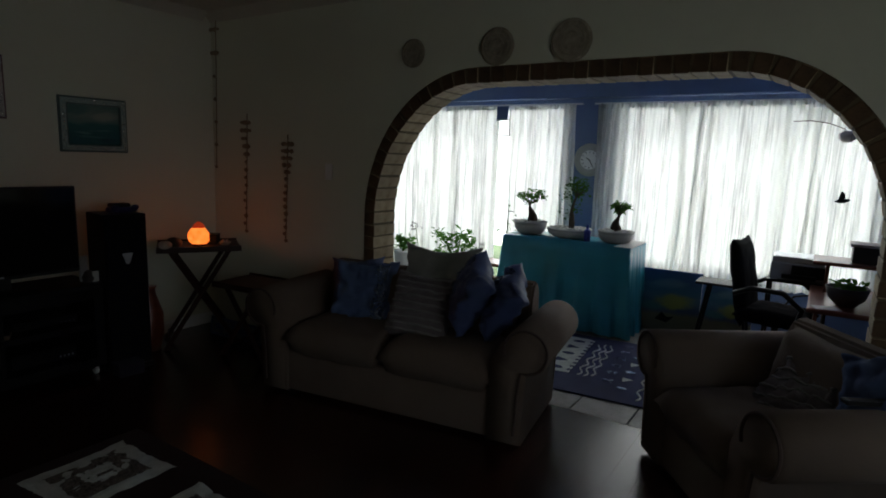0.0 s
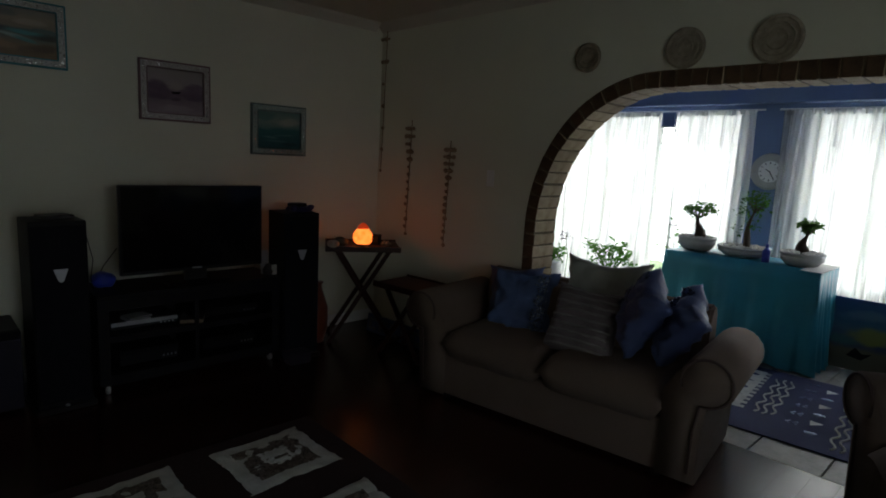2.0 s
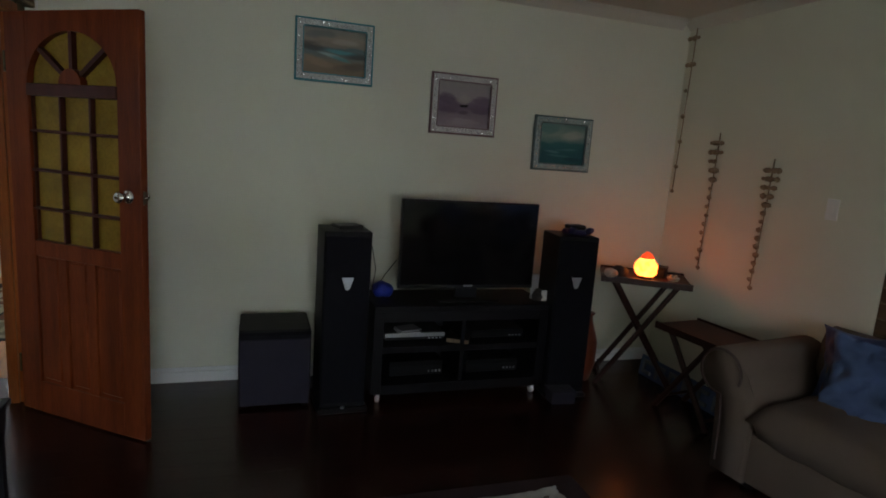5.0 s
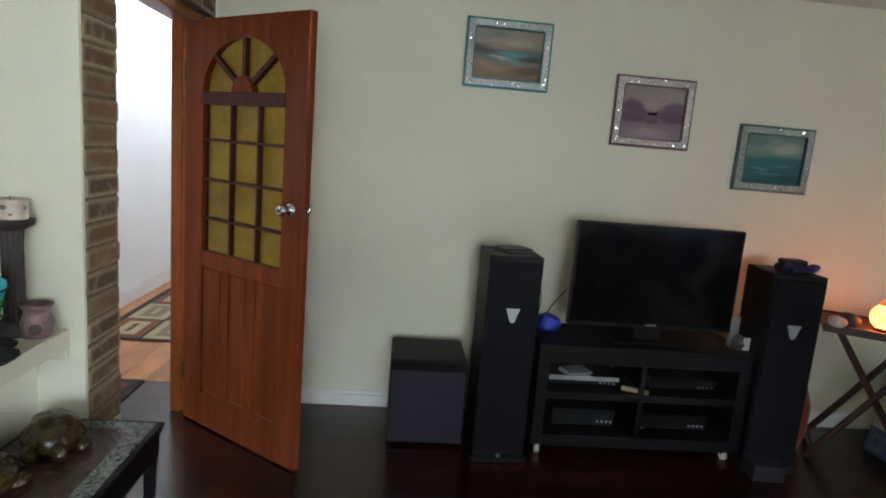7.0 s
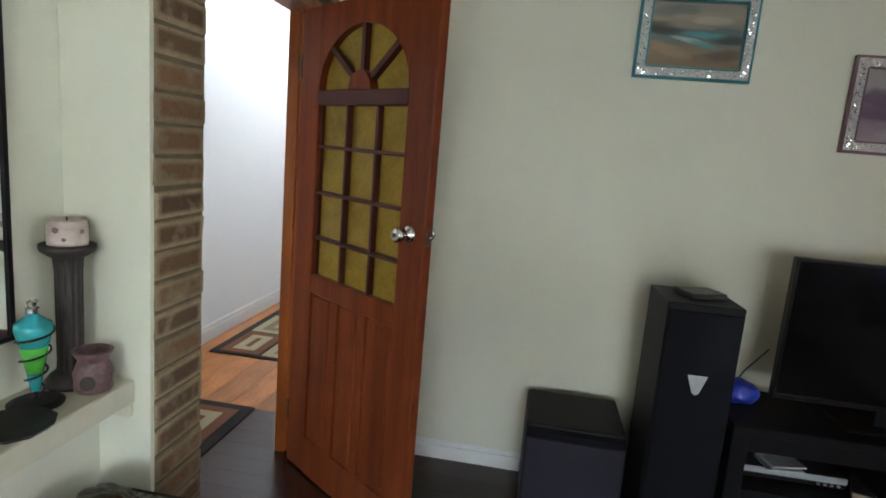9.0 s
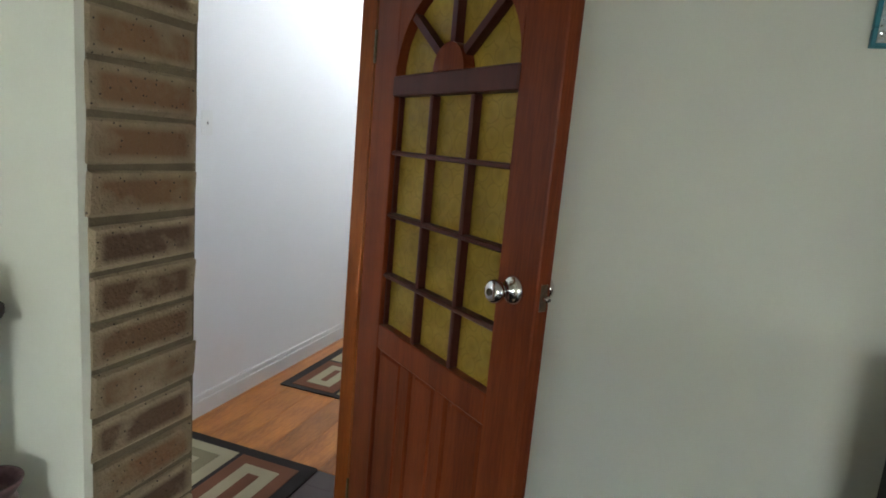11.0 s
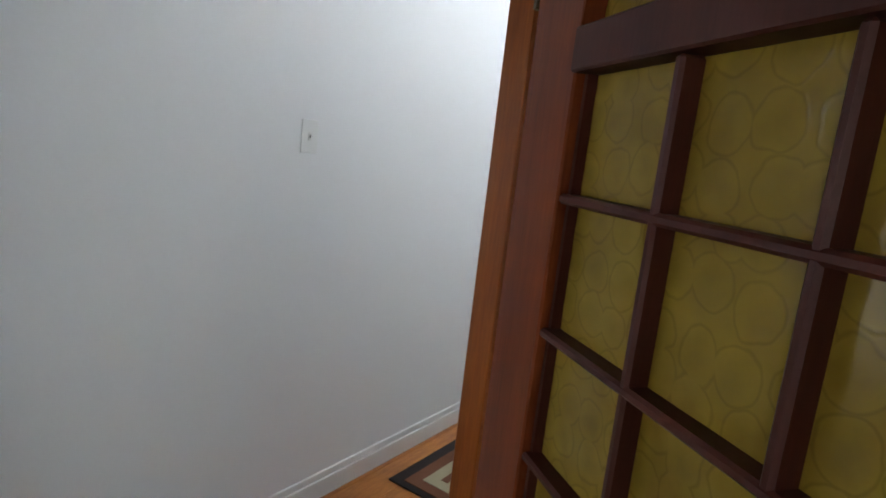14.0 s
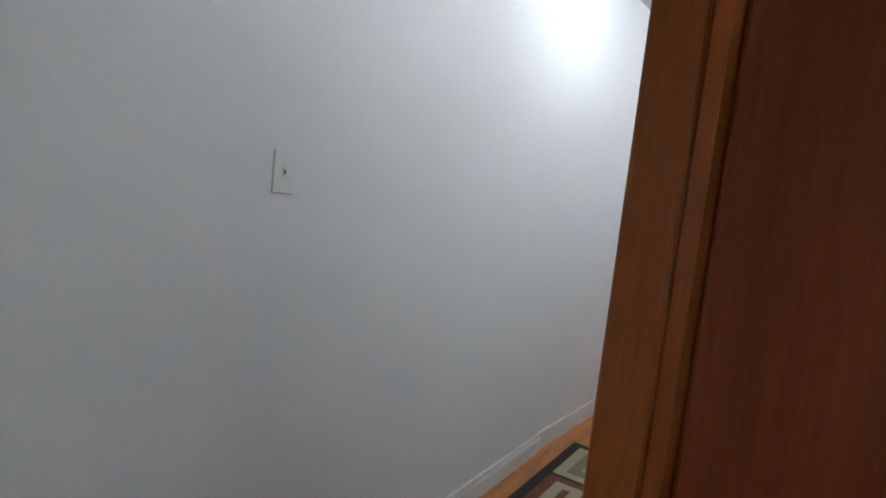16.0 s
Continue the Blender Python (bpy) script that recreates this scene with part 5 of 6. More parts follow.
for k in range(6):
    x = 0.04 + 0.132 * k
    lt = part("letter", B(x, x + 0.022, -0.014, 0, 0.025, 0.125), DENIMGREY, sign)
    part("letter", B(x + 0.022, x + 0.085, -0.014, 0, 0.025 + 0.04 * (k % 2), 0.048 + 0.04 * (k % 2)), DENIMGREY, sign)
    part("letter", B(x + 0.022, x + 0.085, -0.014, 0, 0.103, 0.125), DENIMGREY, sign)


def shell_string(x, z0, z1, seed, label):
    t = thing("wall_hanging", pose(x, ARCHY - 0.02, 0), label, "wall hanging", "shell strings on the arch wall")
    rng = random.Random(seed)
    part("cord", tube([(0, 0.008, z1 + 0.02), (-0.01, 0.004, (z0 + z1) / 2), (-0.03, 0.004, z0)], 0.004, 6), SHELL, t)
    count = 7 if seed == 3 else 15
    for k in range(count):
        f = k / (count - 1)
        z = z1 - 0.05 - (z1 - z0 - 0.05) * f
        top = f < 0.3
        for q in range(6 if top else 1):
            bm = bmesh.new()
            bmesh.ops.create_icosphere(bm, subdivisions=1, radius=rng.uniform(0.016, 0.026))
            dx = rng.uniform(-0.05, 0.05) * (1.2 - f * 2 if top else 0.25) - 0.03 * f
            for v in bm.verts:
                v.co = Vector((v.co.x * 1.05 + dx, v.co.y * 0.45 - 0.004, v.co.z * 0.8 + z))
            part("shell", bm, SHELL, t)
    return t


shell_string(-3.75, 0.84, 1.76, 1, "string of brown shells hanging on the wall")
shell_string(-3.28, 0.81, 1.60, 2, "string of knotted shells and driftwood on the wall")
shell_string(-4.12, 1.35, 2.5, 3, "thin cord with shells hanging in the corner")
for x, r in ((-2.122, 0.088), (-1.523, 0.108), (-1.072, 0.115)):
    t = thing("wall_plate", pose(x, ARCHY - 0.004, 2.135, 90), "round woven straw plate on the wall over the arch", "wall plate", "plates over the arch")
    part("disc", lathe([(r * 0.3, 0), (r, 0.004), (r, 0.014), (r * 0.9, 0.012), (r * 0.55, 0.006), (r * 0.2, 0.01)], 32), STRAW, t, smooth=True)
    for q in (0.4, 0.65, 0.88):
        part("coil", tube([(r * q * math.cos(a / 16 * math.pi), r * q * math.sin(a / 16 * math.pi), 0.013) for a in range(33)], 0.004, 6), STRAW, t)
sw = thing("light_switch", pose(-2.86, ARCHY - 0.002, 1.36), "white wall switch beside the arch", "light switch")
part("plate", B(-0.035, 0.035, -0.008, 0, -0.058, 0.058, bevel=0.002), WHITEPL, sw)
part("rocker", B(-0.008, 0.008, -0.012, -0.008, -0.014, 0.014), WHITEPL, sw)

# ---- rug on the dark floor ----
rug = thing("rug", pose(-2.19, 0.99, 0), "dark maroon rug with shaggy white-bordered squares", "rug")
part("ground_weave", B(-0.58, 0.80, -1.0, 0.70, 0.001, 0.007, bevel=0.002), RUGDARK, rug)
for i, x in enumerate((-0.28, 0.36)):
    for j, y in enumerate((0.355, -0.30)):
        for k, (w, h, mt) in enumerate(((0.222, 0.240, RUGWHITE), (0.150, 0.168, RUGBROWN), (0.062, 0.078, RUGWHITE))):
            bm = pad(2 * w, 2 * h, 0.012, nx=20, ny=20, corner=0.12, seed=i * 5 + j)
            for v in bm.verts:
                v.co.x += 0.006 * noise.noise(v.co * 60)
                v.co.y += 0.006 * noise.noise(v.co * 60 + Vector((9, 0, 0)))
                v.co.z += 0.004 * noise.noise(v.co * 120)
            part("pile_square", move(bm, pose(x + 0.01, y - 0.008, 0.010 + 0.005 * k, 0, 0, 2)), mt, rug)


# ---- sunroom ----
navy = thing("sunroom_rug", pose(-1.42, 3.575, 0, 0, 0, 6), "navy blue woven rug with white tribal pattern", "rug")
part("weave", B(0, 1.75, 0, 1.30, 0.001, 0.010, bevel=0.003), NAVY, navy)
band = part("end_band", B(0.03, 0.205, 0.33, 1.19, 0.010, 0.0125), RUGWHITE, navy, "white end band with notched edge")
for k in range(11):
    for x0, x1 in ((0.205, 0.235), (0.0, 0.03)):
        part("notch", B(x0, x1, 0.335 + 0.08 * k, 0.375 + 0.08 * k, 0.010, 0.0125), RUGWHITE, band)
for k in range(5):
    y = 0.41 + 0.17 * k
    if k % 2:
        part("triangle", prism([(0.07, y - 0.05), (0.17, y), (0.07, y + 0.05)], 0.0125, 0.0138, "z"), NAVY, band)
    else:
        part("lozenge", prism([(0.12 + 0.05 * math.cos(a * 0.524), y + 0.03 * math.sin(a * 0.524)) for a in range(12)], 0.0125, 0.0138, "z"), NAVY, band)
for x, y0, n in ((0.30, 0.33, 26), (0.345, 0.33, 27), (0.39, 0.36, 26), (0.74, 0.08, 26), (0.785, 0.08, 26), (1.20, 0.33, 26), (1.245, 0.33, 26)):
    part("wave_line", tube([(x + 0.017 * math.sin(k * 0.95), y0 + 0.03 * k, 0.0108) for k in range(n)], 0.007, 5), RUGWHITE, navy)
for k in range(6):
    y = 0.24 + 0.17 * k
    if k % 2:
        part("triangle", prism([(0.59, y + 0.035), (0.66, y + 0.02), (0.60, y - 0.045)], 0.010, 0.0125, "z"), RUGWHITE, navy)
    else:
        part("oval", prism([(0.62 + 0.035 * math.cos(a * 0.524), y + 0.02 * math.sin(a * 0.524)) for a in range(12)], 0.010, 0.0125, "z"), SEQUIN, navy)
    for dx in (0.0, 0.04):
        part("chevron", tube([(0.50 + dx, y + 0.11, 0.0108), (0.475 + dx, y + 0.085, 0.0108), (0.50 + dx, y + 0.06, 0.0108)], 0.005, 5), SEQUIN, navy)
    part("triangle", prism([(0.96, y + 0.035), (1.03, y + 0.02), (0.97, y - 0.045)], 0.010, 0.0125, "z"), RUGWHITE, navy)


def draped_table():
    t = thing("draped_table", pose(-1.75, 5.26, 0), "table under a floor-length turquoise cloth", "table")
    bm = bmesh.new()
    n, w, d, H = 200, 0.60, 0.26, 0.79
    per = []
    for k in range(n):
        u = k / n * 4
        s, f = int(u), u - int(u)
        per.append([(-w + 2 * w * f, -d), (w, -d + 2 * d * f), (w - 2 * w * f, d), (-w, d - 2 * d * f)][s])
    rings = []
    for j in range(9):
        v = j / 8
        ring = []
        for k, (x, y) in enumerate(per):
            nrm = Vector((x / w, y / d)).normalized()
            amp = v ** 1.3 * (0.030 * math.sin(k * 0.62 + 0.4 * math.sin(k * 0.17)) + 0.016 * math.sin(k * 1.55 + 1 + v)) + 0.035 * v + 0.05 * v * v * (abs(x) / w) ** 8 * (abs(y) / d) ** 8
            ring.append(bm.verts.new((x + nrm.x * amp, y + nrm.y * amp, H - (H - 0.012) * v)))
        rings.append(ring)
    for a, b in zip(rings, rings[1:]):
        for k in range(n):
            bm.faces.new((a[k], a[(k + 1) % n], b[(k + 1) % n], b[k]))
    bm.faces.new(rings[0])
    part("tablecloth", bm, TEAL, t, "turquoise satin cloth in soft folds", True)
    part("tabletop", B(-w + 0.01, w - 0.01, -d + 0.01, d - 0.01, H - 0.03, H - 0.004), DESKWOOD, t)
    for x in (-w + 0.04, w - 0.04):
        for y in (-d + 0.04, d - 0.04):
            part("leg", B(x - 0.02, x + 0.02, y - 0.02, y + 0.02, 0, H - 0.03), DESKWOOD, t)
    part("white_underlay", B(w - 0.14, w + 0.006, -d - 0.004, d, H + 0.001, H + 0.005), PAPER, t)


draped_table()


def bonsai(x, y, z, r, h, trunk, crown, seed, label, lean=0.0):
    t = thing("bonsai", pose(x, y, z), label, "bonsai", "bonsai in shallow pots")
    rng = random.Random(seed)
    pot = part("pot", lathe([(r * 0.55, 0), (r * 0.75, 0.012), (r * 0.98, h * 0.45), (r, h * 0.7), (r * 0.97, h * 0.78), (r * 1.03, h * 0.82), (r * 1.03, h), (r * 0.9, h), (r * 0.88, h * 0.86)], 32), CERAMIC, t, "shallow grey pot with a moulded rim", True)
    part("soil", lathe([(r * 0.89, h * 0.80), (r * 0.88, h * 0.88), (r * 0.3, h * 0.95)], 24), CARVED, pot)
    st = bmesh.new()
    for k in range(60):
        a, q = rng.uniform(0, 6.28), r * 0.85 * math.sqrt(rng.random())
        m = Matrix.Translation((q * math.cos(a), q * math.sin(a), h * 0.97)) @ Euler((rng.random(), rng.random(), rng.random())).to_matrix().to_4x4()
        bmesh.ops.create_icosphere(st, subdivisions=1, radius=rng.uniform(0.008, 0.016), matrix=m)
    tagged(part("pebble_layer", st, PEBBLE, pot), kind="stuff")
    pts, rad = [], []
    for k in range(8):
        f = k / 7
        pts.append((lean * f + 0.018 * math.sin(f * 5 + seed), 0.012 * math.sin(f * 4), h * 0.9 + trunk * f))
        rad.append((0.050 if seed != 2 else 0.026) * (1 - f) ** 1.7 * (0.75 + 0.55 * min(1, f * 4)) + 0.007)
    tr = part("trunk", tube(pts, rad, 10), BARK, t, "swollen dark trunk", True)
    lim = bmesh.new()
    tips = []
    for k in range(7):
        a = k * 2 * math.pi / 7 + seed
        tip = (pts[-1][0] + crown * 0.7 * math.cos(a), crown * 0.6 * math.sin(a), pts[-1][2] + 0.03 + 0.03 * rng.random())
        tube([pts[-2], ((pts[-1][0] + tip[0]) / 2, tip[1] / 2, pts[-1][2]), tip], [0.007, 0.005, 0.003], 5, lim)
        tips.append(tip)
    part("branches", lim, BARK, tr)
    lf = bmesh.new()
    tall = 1.9 if seed == 2 else 0.8
    for tip in tips + [pts[-1]]:
        leafy(lf, (tip[0], tip[1], tip[2] + 0.015), crown * 0.44, 34 if seed != 2 else 26, 0.042, rng, tall)
    if seed == 2:
        for k in range(5):
            leafy(lf, (rng.uniform(-0.06, 0.06), 0, h + trunk * (0.35 + 0.14 * k)), 0.06, 16, 0.04, rng, 1.0)
    tagged(part("crown", lf, LEAF, t), kind="stuff")
    return t


bonsai(-2.19, 5.26, 0.79, 0.155, 0.125, 0.20, 0.135, 1, "bonsai with a swollen trunk in a shallow grey pot")
bonsai(-1.80, 5.28, 0.79, 0.20, 0.09, 0.34, 0.10, 2, "tall thin bonsai in a wide shallow pot with white pebbles", 0.05)
bonsai(-1.355, 5.26, 0.79, 0.155, 0.11, 0.17, 0.075, 3, "small bonsai in a round grey pot")
t = thing("spray_bottle", pose(-1.585, 5.16, 0.79), "small cobalt-blue bottle between the pots", "bottle")
part("body", lathe([(0.028, 0), (0.03, 0.01), (0.03, 0.09), (0.012, 0.115)], 20), COBALT, t, smooth=True)
part("cap", lathe([(0.012, 0.115), (0.012, 0.145), (0.008, 0.15)], 14), COBALT, t)

clock = thing("wall_clock", pose(-1.90, 5.995, 1.515, 90), "round white wall clock with a pale rim", "clock")
part("rim", lathe([(0.15, 0), (0.165, 0.004), (0.168, 0.018), (0.155, 0.028), (0.10, 0.022)], 40), CERAMIC, clock, smooth=True)
part("dial", lathe([(0.098, 0.02), (0.098, 0.025)], 32), WHITEPL, clock)
for k in range(12):
    a = k * math.pi / 6
    part("hour_mark", move(B(-0.004, 0.004, 0.07, 0.088, 0.025, 0.027), pose(0, 0, 0, 0, 0, math.degrees(a))), BLACKPLASTIC, clock)
for ang, ln in ((-30 + 90, 0.045), (-150, 0.075)):
    part("pointer", move(B(-0.004, 0.004, -0.01, ln, 0.027, 0.029), pose(0, 0, 0, 0, 0, ang)), BLACKPLASTIC, clock)

vent = thing("wall_vent", pose(-2.87, 5.86, 1.99), "small blue ventilation panel between the curtains", "vent")
part("panel", B(-0.07, 0.07, 0, 0.01, -0.07, 0.07, bevel=0.003), BLUE, vent)
part("sill", B(-0.075, 0.075, -0.01, 0.01, -0.085, -0.07), WHITEPL, vent)


def pot_plant(x, y, pr, ph, height, spread, n, seed, label, z=0.0, size=0.07):
    t = thing("pot_plant", pose(x, y, z), label, "pot plant", "plants by the patio doors")
    rng = random.Random(seed)
    part("pot", lathe([(pr * 0.75, 0), (pr, ph * 0.9), (pr * 1.06, ph * 0.92), (pr * 1.06, ph), (pr * 0.9, ph), (pr * 0.88, ph * 0.9)], 24), WHITEPL, t, smooth=True)
    st, lf = bmesh.new(), bmesh.new()
    for k in range(n):
        a = rng.uniform(0, 6.28)
        tip = Vector((spread * math.cos(a) * rng.uniform(0.3, 1), spread * math.sin(a) * rng.uniform(0.3, 1), ph + height * rng.uniform(0.4, 1)))
        tube([(0, 0, ph * 0.9), (tip.x * 0.3, tip.y * 0.3, (ph + tip.z) / 2), tuple(tip)], [0.005, 0.004, 0.003], 5, st)
        leafy(lf, tip, 0.07, 9, size, rng, 0.8)
    part("stems", st, LEAF, t)
    tagged(part("foliage", lf, LEAF2, t), kind="stuff")
    return t


pot_plant(-3.83, 5.40, 0.105, 0.40, 0.12, 0.09, 10, 4, "leafy plant in a white pot by the patio doors", 0.02, 0.08)
pot_plant(-3.14, 5.45, 0.14, 0.26, 0.44, 0.25, 30, 5, "broad-leaved green plant in a white pot", 0.0, 0.07)
orch = thing("orchid", pose(-3.80, 5.62, 0), "thin orchid stem with a few dark blooms", "orchid")
part("pot", lathe([(0.05, 0), (0.07, 0.14), (0.065, 0.14)], 18), CERAMIC, orch)
part("stem", tube([(0, 0, 0.1), (0.02, 0, 0.45), (-0.03, 0, 0.72)], 0.004, 6), LEAF, orch)
rng = random.Random(8)
part("blooms", leafy(bmesh.new(), (-0.02, 0, 0.70), 0.06, 14, 0.05, rng), CARVED, orch)
trel = thing("plant_stake", pose(-2.62, 5.62, 0), "thin garden trellis stake with a climbing vine", "trellis")
part("pole", tube([(0, 0, 0.0), (0, 0, 0.98)], 0.004, 6), IRON, trel)
for z in (0.35, 0.6, 0.95):
    part("crosspiece", tube([(-0.07, 0, z), (0.07, 0, z)], 0.004, 6), IRON, trel)
part("vine", leafy(bmesh.new(), (0.0, 0, 0.75), 0.13, 50, 0.05, rng, 2.2), LEAF2, trel)
crate = thing("low_bench", pose(-2.60, 5.45, 0), "low brown bench behind the sofa", "bench")
part("seat", B(-0.25, 0.22, -0.15, 0.15, 0.40, 0.43, bevel=0.004), DESKWOOD, crate)
for x in (-0.22, 0.19):
    for y in (-0.12, 0.12):
        part("leg", B(x - 0.02, x + 0.02, y - 0.02, y + 0.02, 0, 0.40), DESKWOOD, crate)

land = thing("leaning_painting", pose(-1.20, 5.42, 0.0, -7, 0, 3), "large unframed landscape canvas leaning below the window", "painting", "canvases on the sunroom floor")
part("stretcher", B(0, 0.56, 0.004, 0.03, 0.01, 0.57), WINFRAME, land)
part("canvas", B(0, 0.56, 0, 0.004, 0.01, 0.57), LAND, land, "blue and yellow painted canvas")
bird_on = part("painted_bird", prism([(0.20, 0.12), (0.25, 0.19), (0.30, 0.15), (0.36, 0.16), (0.30, 0.10)], -0.001, 0.0, "y"), BLACKWOOD, land)
land2 = thing("leaning_painting", pose(-0.64, 5.55, 0.0, -7, 0, 2), "second landscape canvas leaning under the small table", "painting", "canvases on the sunroom floor")
part("stretcher", B(0, 0.40, 0.004, 0.03, 0.01, 0.50), WINFRAME, land2)
part("canvas", B(0, 0.40, 0, 0.004, 0.01, 0.50), LAND, land2, "blue painted canvas")
st = thing("side_table", pose(-0.43, 5.28, 0), "small black folding side table", "table")
part("tabletop", B(-0.22, 0.24, -0.13, 0.13, 0.545, 0.565, bevel=0.003), BLACKWOOD, st)
for s in (-0.1, 0.1):
    for q in (-1, 1):
        part("leg", tube([(q * 0.2, s, 0), (q * 0.12, s, 0.545)], 0.012, 6), BLACKWOOD, st)


def office_chair():
    t = thing("office_chair", pose(-0.04, 4.92, 0, 0, 0, 82), "black office chair with a high back and curved arms", "office chair")
    bk = pad(0.44, 0.64, 0.10, corner=0.3, seed=4)
    part("backrest", move(bk, pose(0, 0.24, 0.665, 80)), BLACKFAB, t, smooth=True)
    part("seat", move(pad(0.48, 0.48, 0.12, corner=0.3, seed=5), pose(0, 0, 0.44)), BLACKFAB, t, smooth=True)
    part("column", tube([(0, 0, 0.08), (0, 0, 0.40)], 0.025, 12), BLACKPLASTIC, t)
    for s in (-1, 1):
        part("armrest", tube([(s * 0.25, -0.16, 0.42), (s * 0.30, -0.20, 0.56), (s * 0.30, -0.08, 0.66), (s * 0.29, 0.12, 0.66), (s * 0.25, 0.24, 0.60)], 0.018, 8), BLACKPLASTIC, t, smooth=True)
    for k in range(5):
        a = 2 * math.pi * k / 5
        leg = part("leg", tube([(0, 0, 0.10), (0.26 * math.cos(a), 0.26 * math.sin(a), 0.06)], [0.025, 0.014], 8), BLACKPLASTIC, t)
        part("castor", move(lathe([(0.02, -0.018), (0.026, 0), (0.02, 0.018)], 12), pose(0.26 * math.cos(a), 0.26 * math.sin(a), 0.027, 90, 0, math.degrees(a))), BLACKPLASTIC, leg)
    return t


office_chair()
pt = thing("printer_stand", pose(0.05, 5.3, 0), "black metal stand holding the printer", "stand")
part("tabletop", B(-0.2, 0.22, -0.18, 0.18, 0.645, 0.665, bevel=0.003), BLACKPLASTIC, pt)
for x in (-0.18, 0.20):
    for y in (-0.16, 0.16):
        part("leg", tube([(x, y, 0), (x, y, 0.645)], 0.012, 8), IRON, pt)
part("brace", tube([(-0.18, -0.16, 0.3), (0.0, -0.16, 0.55), (0.20, -0.16, 0.6)], 0.008, 6), IRON, pt)
pr = thing("printer", pose(0.05, 5.3, 0.665), "grey and black desktop printer", "printer")
part("body", B(-0.18, 0.18, -0.16, 0.16, 0, 0.13, bevel=0.012), PALESILVER, pr)
part("control_panel", B(-0.04, 0.172, -0.168, -0.158, 0.03, 0.12, bevel=0.003), BLACKPLASTIC, pr)
part("lid", B(-0.175, 0.17, -0.15, 0.15, 0.13, 0.18, bevel=0.012), SILVER, pr, "silver-grey scanner lid")
part("paper_tray", B(-0.10, 0.12, -0.20, -0.16, 0.02, 0.05, bevel=0.003), BLACKPLASTIC, pr)
dk = thing("desk", pose(0.44, 4.75, 0), "cherry wood desk with a raised shelf", "desk")
part("desktop", B(-0.30, 0.29, -0.50, 0.42, 0.63, 0.66, bevel=0.008), DESKWOOD, dk)
part("upper_shelf", B(-0.30, 0.29, 0.06, 0.42, 0.855, 0.88, bevel=0.006), DESKWOOD, dk)
for x0, x1, y0, y1, z0, z1 in ((-0.22, -0.20, 0.12, 0.40, 0.66, 0.855), (0.26, 0.28, 0.12, 0.40, 0.66, 0.855), (-0.26, -0.24, -0.45, 0.38, 0.0, 0.63), (0.26, 0.28, -0.45, 0.38, 0.0, 0.63)):
    part("side_panel", B(x0, x1, y0, y1, z0, z1), DESKWOOD, dk)
bxx = thing("file_box", pose(0.52, 5.0, 0.88), "dark file box with a pale lid on the desk shelf", "box")
part("box_body", B(-0.16, 0.16, -0.10, 0.10, 0, 0.11, bevel=0.004), CARVED, bxx)
part("lid", B(-0.18, 0.17, -0.11, 0.11, 0.11, 0.13, bevel=0.003), CANDLE, bxx)
bw = thing("plant_bowl", pose(0.34, 4.48, 0.66), "dark bowl with a low green succulent on the desk", "pot plant")
part("bowl", lathe([(0.05, 0), (0.10, 0.05), (0.12, 0.12), (0.11, 0.12), (0.09, 0.10)], 24), CARVED, bw, smooth=True)
tagged(part("succulent", leafy(bmesh.new(), (0, 0, 0.13), 0.09, 90, 0.05, random.Random(5), 0.4), LEAF, bw), kind="stuff")
pap = thing("notepaper", pose(0.24, 4.32, 0.6602, 0, 0, 20), "sheet of white paper on the desk", "paper")
part("sheet", B(-0.07, 0.07, -0.05, 0.05, 0, 0.003), PAPER, pap)
shf = thing("wall_shelf", pose(SUNR - 0.002, 5.35, 1.28), "white wall shelf with stacked dark books", "shelf")
part("board", B(-0.24, 0, -0.28, 0.28, 0, 0.02, bevel=0.002), WHITEPL, shf)
bks = thing("book_stack", pose(SUNR - 0.13, 5.33, 1.30), "untidy stack of dark papers on the wall shelf", "books")
for k in range(5):
    part("book", move(B(-0.10, 0.09, -0.14, 0.14, 0, 0.022, bevel=0.002), pose(0, 0, 0.0225 * k, 0, 0, (-1) ** k * 5 * k)), (CARVED, PAPER, BLACKWOOD)[k % 3], bks)
bd = thing("hanging_bird", pose(0.27, 5.45, 1.27), "small dark wooden bird hanging at the window", "bird mobile")
part("body", move(lathe([(0.004, -0.05), (0.016, -0.02), (0.018, 0.01), (0.008, 0.04), (0.003, 0.05)], 12), pose(0, 0, 0, 0, 80)), BLACKWOOD, bd, smooth=True)
part("wing", prism([(-0.03, 0.0), (0.02, 0.0), (0.01, 0.06), (-0.015, 0.07)], -0.004, 0.0, "y"), BLACKWOOD, bd)
part("thread", tube([(0, 0, 0.01), (0, 0, 1.15)], 0.001, 4), BLACKWOOD, bd)

mob = thing("hanging_mobile", pose(0.06, 5.6, 1.84), "thin bowed twig with a white shell hanging at the window", "mobile")
part("twig", tube([(-0.18, 0, 0.03), (-0.06, 0, 0.035), (0.06, 0, 0.015), (0.17, 0, -0.03)], 0.004, 6), BARK, mob)
part("thread", tube([(0.0, 0, 0.03), (0.0, 0, 0.58)], 0.0012, 4), BARK, mob)
bm = bmesh.new()
bmesh.ops.create_icosphere(bm, subdivisions=3, radius=0.055)
for v in bm.verts:
    v.co = Vector((v.co.x * 1.1 + 0.19, v.co.y * 0.5, v.co.z * 0.85 - 0.085)) * (1 + 0.06 * noise.noise(v.co * 40))
part("shell", bm, CANDLE, mob, "pale ridged shell", True)
part("thread", tube([(0.165, 0, -0.03), (0.185, 0, -0.05)], 0.0012, 4), BARK, mob)

